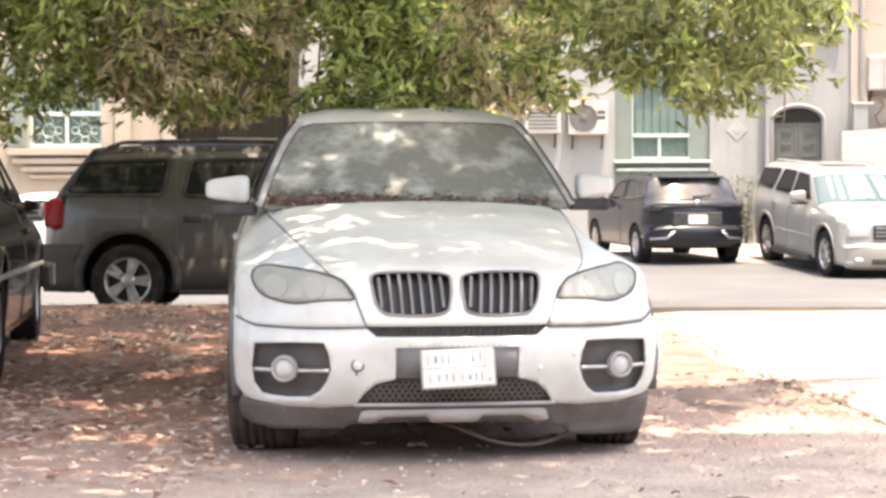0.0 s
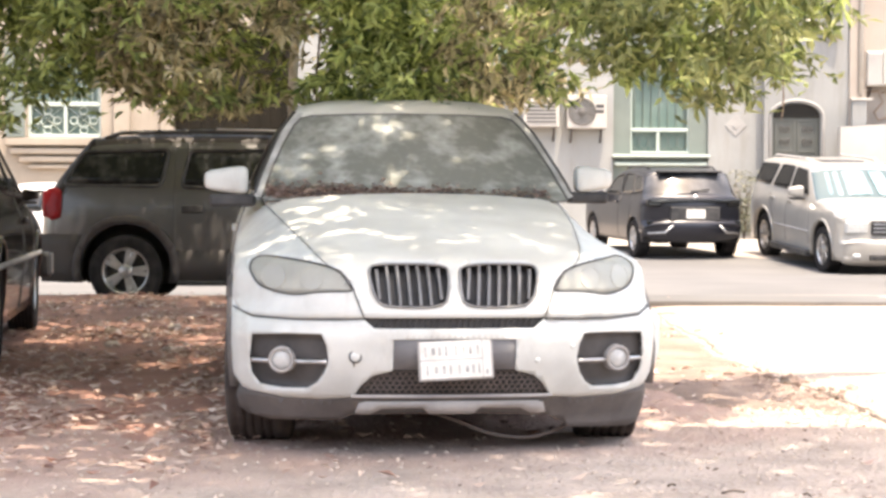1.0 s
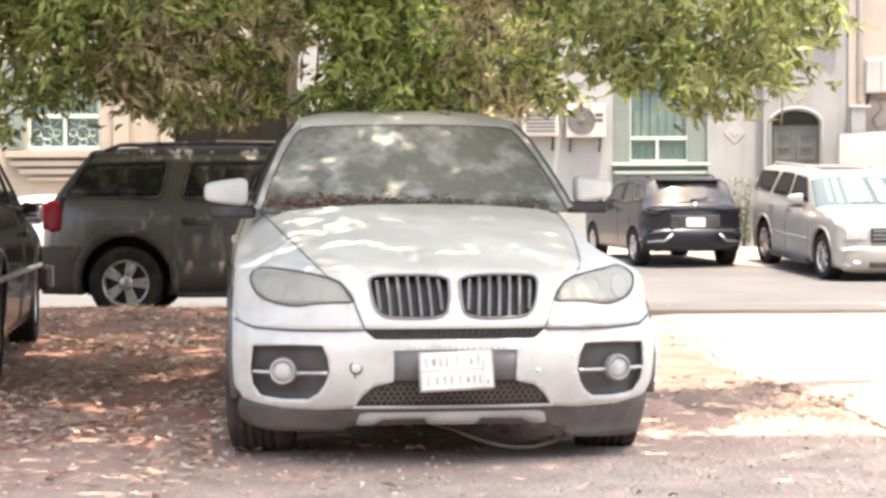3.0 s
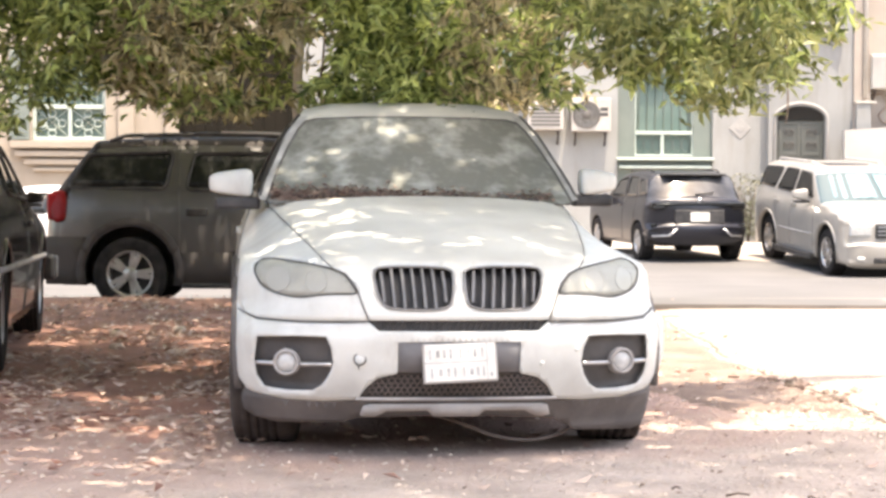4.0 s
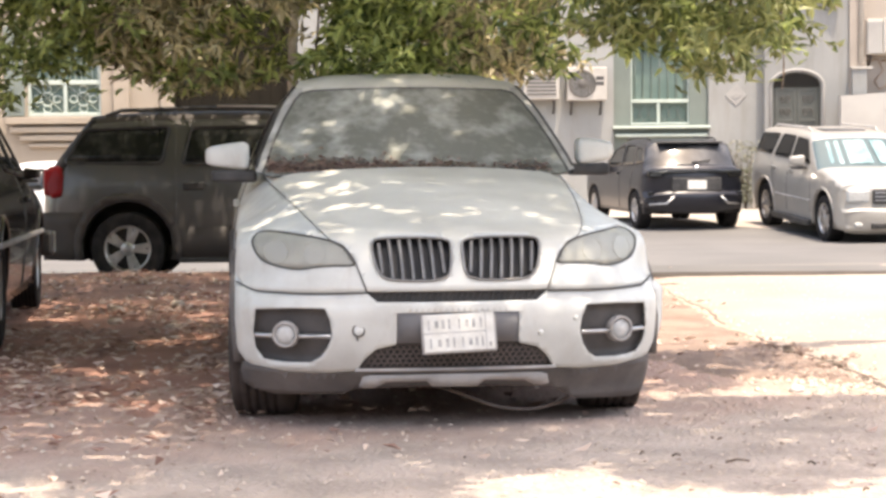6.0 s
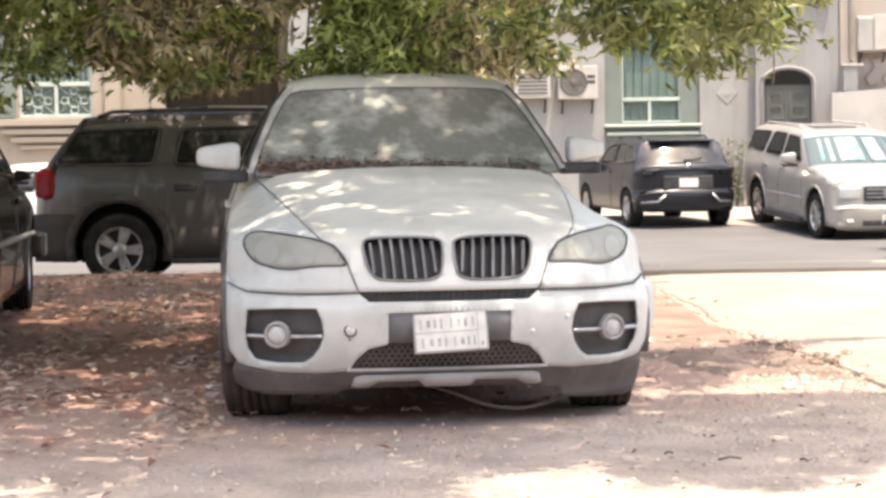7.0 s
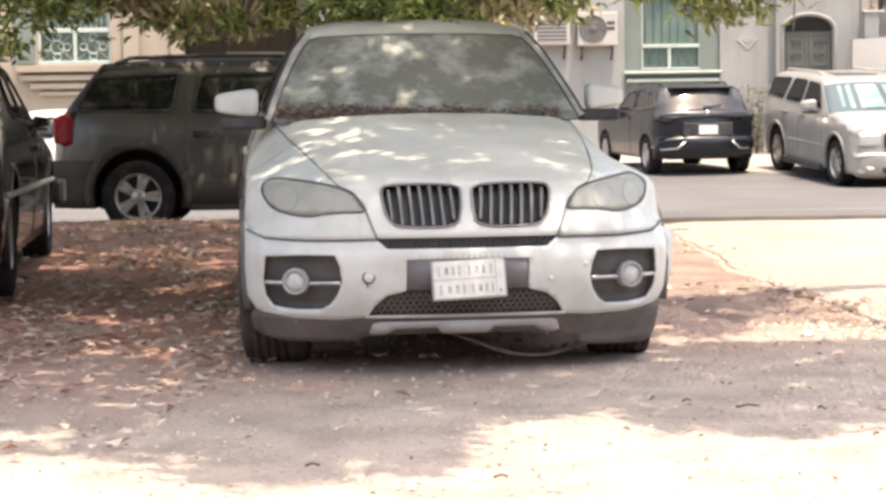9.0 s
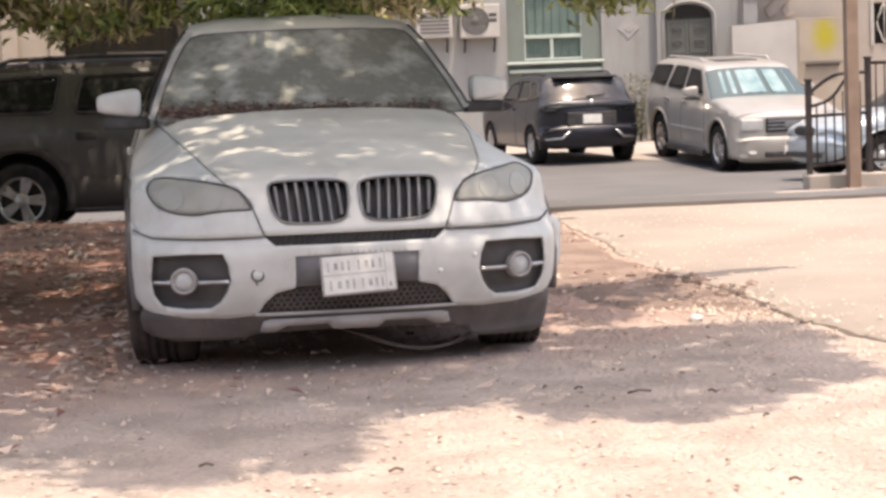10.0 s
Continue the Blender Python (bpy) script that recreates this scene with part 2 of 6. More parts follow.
RED = mat("red_lamp", (0.28, 0.010, 0.014), (0.20, 0.008, 0.011), 0.4, scale=9, fine=60, spec=0.25)
CREAM = mat("cream_render", (0.335, 0.285, 0.23), (0.285, 0.24, 0.192), 0.9, scale=0.8, fine=30, bump=0.004)
GREYW = mat("grey_render", (0.29, 0.292, 0.283), (0.24, 0.241, 0.234), 0.9, scale=0.5, fine=25, bump=0.004)
ORNAMENT = mat("pale_ornament_plaster", (0.335, 0.325, 0.31), (0.285, 0.276, 0.265), 0.9, scale=3, fine=25)
GREYW2 = mat("grey_stone_render", (0.27, 0.273, 0.268), (0.224, 0.227, 0.223), 0.9, scale=0.6, fine=25, bump=0.004)
PINKW = mat("beige_stone", (0.365, 0.32, 0.28), (0.30, 0.262, 0.23), 0.9, scale=0.8, fine=25, bump=0.004)
MINT = mat("pale_green_paint", (0.16, 0.188, 0.168), (0.132, 0.157, 0.14), 0.7, scale=1.2, fine=30)
MINT_BAR = mat("pale_green_metal", (0.43, 0.49, 0.44), (0.36, 0.41, 0.37), 0.5, scale=3, fine=40)
WINDOW = mat("green_pane", (0.10, 0.155, 0.135), (0.16, 0.215, 0.19), 0.3, scale=1.5, fine=20)
OLIVE = mat("olive_door_paint", (0.066, 0.071, 0.064), (0.09, 0.094, 0.085), 0.6, scale=2, fine=30)
AC_WHITE = mat("aged_white_enamel", (0.43, 0.405, 0.37), (0.36, 0.335, 0.305), 0.5, scale=4, fine=40)
FAN = mat("fan_grille", (0.11, 0.10, 0.092), (0.08, 0.073, 0.067), 0.6, scale=8, fine=60)
IRON = mat("dark_iron", (0.035, 0.028, 0.028), (0.07, 0.055, 0.05), 0.55, 0.4, scale=7, fine=60)
GATE = mat("dark_brown_gate", (0.016, 0.013, 0.009), (0.010, 0.0085, 0.006), 0.75, scale=1.5, fine=30, spec=0.1)
POST = mat("tan_painted_post", (0.30, 0.208, 0.155), (0.225, 0.152, 0.113), 0.7, scale=4, fine=40)
CONCRETE = mat("concrete", (0.42, 0.37, 0.32), (0.33, 0.29, 0.25), 0.9, scale=3, fine=40, bump=0.004)
settled(WHITE_TOP, (0.64, 0.655, 0.625))
streaks(GREYW, (0.19, 0.17, 0.15), (2.6, 2.6, 0.35), 0.55)
streaks(GREYW2, (0.17, 0.155, 0.14), (3.2, 3.2, 0.4), 0.5)
streaks(CREAM, (0.22, 0.18, 0.14), (2.4, 2.4, 0.4), 0.45)
streaks(MINT, (0.12, 0.135, 0.118), (3.0, 3.0, 0.5), 0.5)
streaks(WHITE, (0.40, 0.375, 0.34), (9.0, 9.0, 2.2), 0.5, 0.54)
streaks(GREY_PAINT, (0.14, 0.13, 0.12), (2.0, 2.0, 4.0), 0.25, 0.5)
# pale streaks put reflections on the dark saloon into its paint colour
streaks(OLD_PAINT, (0.13, 0.105, 0.09), (6.0, 6.0, 1.6), 0.6, 0.54)
streaks(SILVER_PAINT, (0.27, 0.25, 0.225), (5.0, 5.0, 1.5), 0.4, 0.55)

WHITEWASH = mat("worn_whitewash", (0.40, 0.385, 0.365), (0.325, 0.313, 0.297), 0.9, scale=1.1, fine=30, bump=0.004)


def smear_mat(name, base, paint):
    """A blot of paint that fades out over the wall's render."""
    m = mat(name, base, tuple(c * 0.86 for c in base), 0.85, scale=2.5, fine=30)
    n, l = m.node_tree.nodes, m.node_tree.links
    p = n["Principled BSDF"]
    old = p.inputs["Base Color"].links[0].from_socket
    tc, ctr, ln, nz, add, rng, mx = n.new("ShaderNodeTexCoord"), n.new("ShaderNodeVectorMath"), n.new("ShaderNodeVectorMath"), n.new("ShaderNodeTexNoise"), n.new("ShaderNodeMath"), n.new("ShaderNodeMapRange"), n.new("ShaderNodeMix")
    ctr.operation = "MULTIPLY_ADD"
    l.new(tc.outputs["Generated"], ctr.inputs[0])
    ctr.inputs[1].default_value, ctr.inputs[2].default_value = (2.6, 0.0, 1.7), (-1.46, 0.0, -1.05)
    ln.operation = "LENGTH"
    l.new(ctr.outputs[0], ln.inputs[0])
    l.new(tc.outputs["Generated"], nz.inputs["Vector"])
    nz.inputs["Scale"].default_value = 5.0
    add.operation = "MULTIPLY_ADD"
    l.new(nz.outputs[0], add.inputs[0])
    add.inputs[1].default_value = 0.35
    l.new(ln.outputs["Value"], add.inputs[2])
    rng.interpolation_type = "SMOOTHSTEP"
    rng.inputs["From Min"].default_value, rng.inputs["From Max"].default_value = 0.35, 1.25
    rng.inputs["To Min"].default_value, rng.inputs["To Max"].default_value = 1.0, 0.0
    l.new(add.outputs[0], rng.inputs["Value"])
    mx.data_type = "RGBA"
    l.new(rng.outputs[0], mx.inputs["Factor"])
    l.new(old, mx.inputs["A"])
    mx.inputs["B"].default_value = rgb(paint)
    l.new(mx.outputs["Result"], p.inputs["Base Color"])
    return m


SMEAR = smear_mat("yellow_paint_smear", (0.335, 0.285, 0.23), (0.33, 0.285, 0.03))
STONE = mat("pale_stone", (0.60, 0.50, 0.42), (0.42, 0.34, 0.28), 0.9, scale=9, fine=60)
HOSE = mat("dusty_hose", (0.15, 0.115, 0.10), (0.11, 0.085, 0.072), 0.8, scale=9, fine=60)
SHRUB = leaf_mat("shrub_leaf", (0.10, 0.11, 0.07), (0.22, 0.21, 0.15), 0.2)


# ---- mesh helpers ----
def mesh_of(name, verts, faces, smooth=True):
    me = bpy.data.meshes.new(name)
    me.from_pydata([tuple(v) for v in verts], [], faces)
    me.validate()
    if smooth:
        me.shade_smooth()
    return me


def put(name, me, material, parent=None, label=""):
    """One mesh as ONE object, under a thing or a part."""
    ob = new(name, me)
    if material:
        me.materials.append(material)
    if parent:
        ob.parent = parent
    if label:
        ob["label"] = label
    return ob


def part(name, bm, material, parent=None, label="", smooth=False):
    me = bpy.data.meshes.new(name)
    bm.to_mesh(me)
    bm.free()
    if smooth:
        me.shade_smooth()
    return put(name, me, material, parent, label)


def thing(name, label, category, m=None, group="", kind=""):
    ob = new(name)
    if m is not None:
        ob.matrix_world = m
    return tagged(ob, label, category, group, kind)


def box(bm, x0, x1, y0, y1, z0, z1, bevel=0.0, m=None):
    r = bmesh.ops.create_cube(bm, size=1.0)
    vs = r["verts"]
    for v in vs:
        v.co = Vector(((x0 + x1) / 2 + v.co.x * (x1 - x0), (y0 + y1) / 2 + v.co.y * (y1 - y0), (z0 + z1) / 2 + v.co.z * (z1 - z0)))
    if bevel:
        es = list({e for v in vs for e in v.link_edges})
        r = bmesh.ops.bevel(bm, geom=es, offset=bevel, segments=2, affect="EDGES", profile=0.5)
        vs = list({v for f in r["faces"] for v in f.verts} | {v for v in vs if v.is_valid})
    if m is not None:
        bmesh.ops.transform(bm, matrix=m, verts=vs)
    return bm


def block(name, dims, material, parent=None, label="", bevel=0.01):
    return part(name, box(bmesh.new(), *dims, bevel), material, parent, label)


def tube(name, pts, r, material, parent=None, label="", sides=8, close=False):
    """A round bar along points; r may be a number or one for each point."""
    pts = [Vector(p) for p in pts]
    n = len(pts)
    rs = r if isinstance(r, (list, tuple)) else [r] * n
    verts, faces = [], []
    up = Vector((0, 0, 1))
    for i, p in enumerate(pts):
        a = pts[(i - 1) % n] if (i or close) else p
        b = pts[(i + 1) % n] if (i < n - 1 or close) else p
        d = (b - a).normalized()
        s = d.cross(up if abs(d.z) < 0.95 else Vector((1, 0, 0))).normalized()
        t = s.cross(d).normalized()
        for k in range(sides):
            w = 2 * math.pi * k / sides
            verts.append(p + (s * math.cos(w) + t * math.sin(w)) * rs[i])
    rings = n if close else n - 1
    for i in range(rings):
        for k in range(sides):
            a, b = i * sides, ((i + 1) % n) * sides
            faces.append((a + k, a + (k + 1) % sides, b + (k + 1) % sides, b + k))
    if not close:
        faces += [tuple(range(sides))[::-1], tuple(range((n - 1) * sides, n * sides))]
    return put(name, mesh_of(name, verts, faces), material, parent, label)


def lathe(name, profile, material, parent=None, label="", seg=40, m=None):
    """Profile of (radius, along x) turned about the x axis."""
    verts, faces = [], []
    k = len(profile)
    for i in range(seg):
        w = 2 * math.pi * i / seg
        for r, x in profile:
            verts.append((x, r * math.cos(w), r * math.sin(w)))
    for i in range(seg):
        for j in range(k - 1):
            a, b = i * k + j, ((i + 1) % seg) * k + j
            faces.append((a, a + 1, b + 1, b))
    if m is not None:
        verts = [m @ Vector(v) for v in verts]
    return put(name, mesh_of(name, verts, faces), material, parent, label)


def rounded(pts, n=4):
    """A closed smooth curve through points (Catmull-Rom)."""
    out, k = [], len(pts)
    for i in range(k):
        p0, p1, p2, p3 = (Vector(pts[(i + j - 1) % k]) for j in range(4))
        for s in range(n):
            t = s / n
            out.append(tuple(0.5 * (2 * p1 + (p2 - p0) * t + (2 * p0 - 5 * p1 + 4 * p2 - p3) * t * t + (3 * p1 - p0 - 3 * p2 + p3) * t ** 3)))
    return out


def dense(pts, step=0.03, closed=True):
    out, k = [], len(pts)
    for i in range(k if closed else k - 1):
        a, b = Vector(pts[i]), Vector(pts[(i + 1) % k])
        n = max(1, int((b - a).length / step))
        out += [tuple(a.lerp(b, s / n)) for s in range(n)]
    if not closed:
        out.append(tuple(pts[-1]))
    return out


def corners(pts, r=0.05, n=4):
    """A closed polygon with its corners rounded off by about r."""
    out, k = [], len(pts)
    for i in range(k):
        a, b, c = Vector(pts[i - 1]), Vector(pts[i]), Vector(pts[(i + 1) % k])
        p = b + (a - b).normalized() * min(r, (a - b).length * 0.45)
        q = b + (c - b).normalized() * min(r, (c - b).length * 0.45)
        for s in range(n + 1):
            t = s / n
            out.append(tuple(p * (1 - t) ** 2 + b * (2 * t * (1 - t)) + q * t * t))
    return out


def inside(p, poly):
    x, y = p
    hit = False
    for i in range(len(poly)):
        (x0, y0), (x1, y1) = poly[i - 1], poly[i]
        if (y0 > y) != (y1 > y) and x < (x1 - x0) * (y - y0) / (y1 - y0) + x0:
            hit = not hit
    return hit


def sheet(outline, fn, step=0.04, holes=(), back=None, flip=False):
    """A panel: a flat outline with holes, filled with a grid and laid on the surface fn(a, b); back: how far its rim is folded, as a vector."""
    from mathutils.geometry import delaunay_2d_cdt
    loops = [dense(outline, step)] + [dense(h, step) for h in holes]
    vs, es = [], []
    for lp in loops:
        o = len(vs)
        vs += [Vector(p) for p in lp]
        es += [(o + i, o + (i + 1) % len(lp)) for i in range(len(lp))]
    a0, a1 = min(p[0] for p in loops[0]), max(p[0] for p in loops[0])
    b0, b1 = min(p[1] for p in loops[0]), max(p[1] for p in loops[0])
    na, nb = int((a1 - a0) / step), int((b1 - b0) / step)
    for i in range(1, na):
        for j in range(1, nb):
            p = (a0 + (i + 0.5 * (j % 2)) * (a1 - a0) / na, b0 + j * (b1 - b0) / nb)
            if inside(p, loops[0]) and not any(inside(p, h) for h in loops[1:]):
                vs.append(Vector(p))
    ov, _, of, *_ = delaunay_2d_cdt(vs, es, [], 0, 1e-5)
    faces = []
    for f in of:
        c = (sum(ov[i][0] for i in f) / 3, sum(ov[i][1] for i in f) / 3)
        if inside(c, loops[0]) and not any(inside(c, h) for h in loops[1:]):
            faces.append(tuple(f[::-1]) if flip else tuple(f))
    verts = [Vector(fn(v[0], v[1])) for v in ov]
    if back is not None:
        count = {}
        for f in faces:
            for i in range(3):
                e = (f[i], f[(i + 1) % 3])
                count[e] = 1
        rim = [e for e in count if (e[1], e[0]) not in count]
        twin = {}
        for e in rim:
            for i in e:
                if i not in twin:
                    twin[i] = len(verts)
                    verts.append(verts[i] + Vector(back))
        faces += [(e[1], e[0], twin[e[0]], twin[e[1]]) for e in rim]
    return verts, faces


def panel(name, outline, fn, material, parent=None, label="", step=0.04, holes=(), back=None, flip=False):
    v, f = sheet(outline, fn, step, holes, back, flip)
    return put(name, mesh_of(name, v, f), material, parent, label)


def mirrored(half):
    """A closed outline from the points of its right half, top centre to bottom centre."""
    return list(half) + [(-x, z) for x, z in reversed(half) if x > 1e-6]


# ---- ground, road, kerb ----
def lerp_table(v, xs, ys):
    return float(np.interp(v, xs, ys))


GY = (-60, 9, 12, 16, 18.6, 19.3, 19.5, 20, 29, 31, 34.5, 36.5, 39, 60)
GZ = (0.0, 0.0, 0.02, 0.085, 0.125, 0.125, -0.09, -0.09, -0.16, -0.17, 0.02, 0.05, 0.06, 0.06)


def ground_z(x, y):
    z = lerp_table(y, GY, GZ)
    if y < 19.3:
        z += 0.012 * noise.noise((x * 0.9, y * 0.9, 3.1)) + 0.006 * noise.noise((x * 4, y * 4, 7.7))
    return z


def edges_of(lo, hi, coarse, f0, f1, fine):
    out, v = [], lo
    while v < hi:
        out.append(v)
        v += fine if f0 <= v < f1 else coarse
    return out + [hi]


def terrain(name, xs, ys, zf, material):
    verts = [(x, y, zf(x, y)) for y in ys for x in xs]
    n = len(xs)
    faces = [(j * n + i, j * n + i + 1, (j + 1) * n + i + 1, (j + 1) * n + i) for j in range(len(ys) - 1) for i in range(n - 1)]
    return put(name, mesh_of(name, verts, faces), material)


far = [-900, -300, -100, -40, -20]
gx = far + edges_of(-12, 12, 0.5, -7, 6, 0.1) + [20, 40, 100, 300, 900]
gy = [-300, -60, -20] + edges_of(-4, 18.5, 0.4, 4, 18.5, 0.1) + [18.6, 18.9, 19.2, 19.3, 19.5, 20, 24, 29, 31, 33, 34.5, 36.5, 39, 60, 200, 900]
tagged(terrain("ground", gx, gy, ground_z, SAND), "pale dusty sand ground with pebbles, partly shaded by a tree", "ground", kind="structure")


def road_z(x, y):
    return lerp_table(y, GY, GZ) + 0.03


tagged(terrain("road", [-200, -60, -20, 0, 20, 60, 200], [19.52, 20.5, 24, 29, 31, 33, 34.5, 36.4], road_z, ASPHALT), "dusty grey asphalt street behind the parked car", "road", kind="structure")
vv = []
for i in range(121):
    x = 1.7 + i * 0.1
    w = 0.10 * noise.noise((x * 1.2, 3, 0))
    vv += [(x, 17.74 + w, ground_z(x, 17.74 + w) + 0.02), (x, 17.78 + w, ground_z(x, 17.78) + 0.044), (x, 18.02 + w * 0.5, ground_z(x, 18.0) + 0.046), (x, 18.12 + w * 0.5, ground_z(x, 18.1) + 0.03)]
tagged(put("gutter_strip", mesh_of("gutter_strip", vv, [(4 * i + k, 4 * i + 4 + k, 4 * i + 5 + k, 4 * i + 1 + k) for i in range(120) for k in range(3)]), GUTTER), "dark dirt strip along the street edge", "dirt strip", kind="structure")
tagged(terrain("road_mouth", [1.7, 3, 5, 8, 14, 30], [17.98, 18.4, 19.1, 19.45, 19.7, 20.2], lambda x, y: lerp_table(y, (17.98, 18.4, 19.1, 20.2), (0.15, 0.157, 0.16, -0.05)), ASPHALT), "dusty asphalt where the slab meets the street", "road", kind="structure")
fv, fxs, fn = [], [-200, -60, -20, 0, 3, 4, 5, 6, 7, 8, 10, 20, 60, 200], 9
for x in fxs:
    y0 = lerp_table(x, (-5, 3.5, 5.2, 6.2, 7, 10), (34.6, 34.4, 34.0, 33.0, 32.4, 31.9))
    for k in range(fn):
        y = y0 + (43.4 - y0) * (k / (fn - 1)) ** 1.6
        fv.append((x, y, road_z(x, y) + (0.006 if k == 0 else 0.02)))
ff = [(i * fn + k, (i + 1) * fn + k, (i + 1) * fn + k + 1, i * fn + k + 1) for i in range(len(fxs) - 1) for k in range(fn - 1)]
tagged(put("pavement", mesh_of("pavement", fv, ff), PAVE), "pale dusty forecourt where the cars park by the building", "pavement", kind="structure")

kerb = thing("kerb", "worn dusty stone kerb along the street edge", "kerb", kind="structure")
kme = box(bmesh.new(), -0.49, 0.49, 0, 0.13, -0.17, 0.0, 0.012)
kdata = bpy.data.meshes.new("kerb_stone")
kme.to_mesh(kdata)
kme.free()
kdata.materials.append(KERB)
for i in range(-16, 13):
    k = new("kerb_stone", kdata)
    k.parent = kerb
    k.location = (i * 1.0, 19.33, 0.118 + random.uniform(-0.012, 0.008))
    k.rotation_euler = (random.uniform(-0.03, 0.03), 0, random.uniform(-0.02, 0.02))


# the hard slab to the right of the bay, with a broken edge
def slab_edge(y):
    return lerp_table(y, (6, 8.6, 9.7, 11.1, 12.1, 13.5, 16.6, 19.2), (3.6, 2.5, 2.3, 2.22, 2.1, 1.98, 1.86, 1.85)) + 0.06 * noise.noise((y * 2.3, 0.5, 0)) + 0.03 * noise.noise((y * 9, 0.5, 4))


ys = [6 + i * 0.1 for i in range(133)]
sv, sf = [], []
for j, y in enumerate(ys):
    e = slab_edge(y)
    row = [e, e + 0.07, e + 0.35, 3.9, 4.4, 6, 9, 14, 30]
    for i, x in enumerate(row):
        sv.append((x, y, ground_z(x, y) + ((-0.012, 0.010, 0.026, 0.028)[i] if i < 4 else 0.03)))
    if j:
        n = len(row)
        sf += [((j - 1) * n + i, (j - 1) * n + i + 1, j * n + i + 1, j * n + i) for i in range(n - 1)]
tagged(put("slab", mesh_of("slab", sv, sf), SLAB), "sun-bleached concrete slab with a broken edge beside the bay", "slab", kind="structure")


cv, cf = [], []
for j, y in enumerate([8.0 + i * 0.08 for i in range(126)]):
    e, w = slab_edge(y), lerp_table(y, (8, 10.8, 11.6, 13), (0.030, 0.030, 0.022, 0.008)) + 0.008 * noise.noise((y * 3, 8, 1))
    z = ground_z(e, y)
    e += 0.03
    cv += [(e - w, y, z - 0.004), (e, y, z + 0.006), (e + w, y, z + 0.004)]
    if j and (y < 11.8 or noise.noise((y * 1.6, 3.3, 0)) > -0.25):
        cf += [(3 * j - 3 + k, 3 * j - 2 + k, 3 * j + 1 + k, 3 * j + k) for k in range(2)]
tagged(put("slab_joint", mesh_of("slab_joint", cv, cf), CRACK), "dark dirt-filled crack along the slab's edge", "crack", kind="structure")

# brown soil under the tree
sv, sf = [], []


def soil_edge(y):
    return lerp_table(y, (7.6, 8.1, 8.6, 9.4, 9.8, 10.2, 10.6, 15.5, 19.25), (-4.5, -1.9, -0.7, -0.45, -0.2, 1.2, 1.9, 1.9, 1.8)) + 0.5 * noise.noise((y * 1.7, 2.5, 0)) + 0.2 * noise.noise((y * 5, 2.5, 4))


xs, ys = [-9 + i * 0.09 for i in range(125)], [7.6 + i * 0.09 for i in range(130)]


def soil_mask(x, y):
    m = min(1.2, (soil_edge(max(7.6, y)) - x) / 1.7, (y - 8.7) / 2.2)
    if x > 0.95 and y > 10:
        m = min(m, (1.35 - x) / 0.5)
    return m + 0.7 * noise.noise((x * 1.4, y * 0.9, 0.3)) + 0.8 * noise.noise((x * 6, y * 4, 2.3))


for y in ys:
    for x in xs:
        m = min(1.0, max(0.0, soil_mask(x, y)))
        sv.append((x, y, ground_z(x, y) - 0.022 + 0.036 * m + 0.010 * m * noise.noise((x * 5, y * 5, 1.5))))
n = len(xs)
sf = [(j * n + i, j * n + i + 1, (j + 1) * n + i + 1, (j + 1) * n + i) for j in range(len(ys) - 1) for i in range(n - 1)]
tagged(put("soil", mesh_of("soil", sv, sf), DIRT), "reddish-brown soil strewn with dry leaves under the tree", "soil", kind="structure")


# gritty verge between the sand and the slab, darkened to hold back sunlight
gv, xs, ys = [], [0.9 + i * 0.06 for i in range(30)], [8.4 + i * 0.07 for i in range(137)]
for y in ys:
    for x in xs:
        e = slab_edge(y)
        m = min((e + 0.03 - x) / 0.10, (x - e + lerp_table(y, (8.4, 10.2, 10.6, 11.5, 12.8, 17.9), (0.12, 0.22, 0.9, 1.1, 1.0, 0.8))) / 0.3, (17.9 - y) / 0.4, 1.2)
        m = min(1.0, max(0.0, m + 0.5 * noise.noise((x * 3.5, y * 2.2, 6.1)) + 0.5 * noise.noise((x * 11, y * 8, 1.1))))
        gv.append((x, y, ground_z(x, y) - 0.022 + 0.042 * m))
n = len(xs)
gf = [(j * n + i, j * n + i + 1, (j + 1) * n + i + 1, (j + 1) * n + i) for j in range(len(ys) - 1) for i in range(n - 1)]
tagged(put("verge", mesh_of("verge", gv, gf), GRIT), "gritty pinkish verge along the slab's broken edge, darkened against the sunlight", "verge", kind="structure")


# ---- scattered leaves, stones ----
def leaf_mesh(name, spots, length, width, curl, seed, flat=True):
    """Many small leaves: spots gives (x, y, z); each leaf is a bent lozenge of four triangles."""
    rnd = random.Random(seed)
    verts, faces = [], []
    for p in spots:
        l, w = length * rnd.uniform(0.6, 1.3), width * rnd.uniform(0.6, 1.3)
        if flat:
            e = Euler((rnd.uniform(-0.28, 0.28), rnd.uniform(-0.28, 0.28), rnd.uniform(0, 6.28)))
        else:
            e = Euler((rnd.uniform(-1.3, 0.5), rnd.uniform(-0.9, 0.9), rnd.uniform(0, 6.28)))
        c = curl * rnd.uniform(-1, 1) * l
        o = len(verts)
        for q in ((0, -l / 2, 0), (w / 2, 0, c), (0, l / 2, 0), (-w / 2, 0, c)):
            v = Vector(q)
            v.rotate(e)
            verts.append((p[0] + v.x, p[1] + v.y, p[2] + v.z))
        faces += [(o, o + 1, o + 2), (o, o + 2, o + 3)]
    return mesh_of(name, verts, faces, smooth=False)


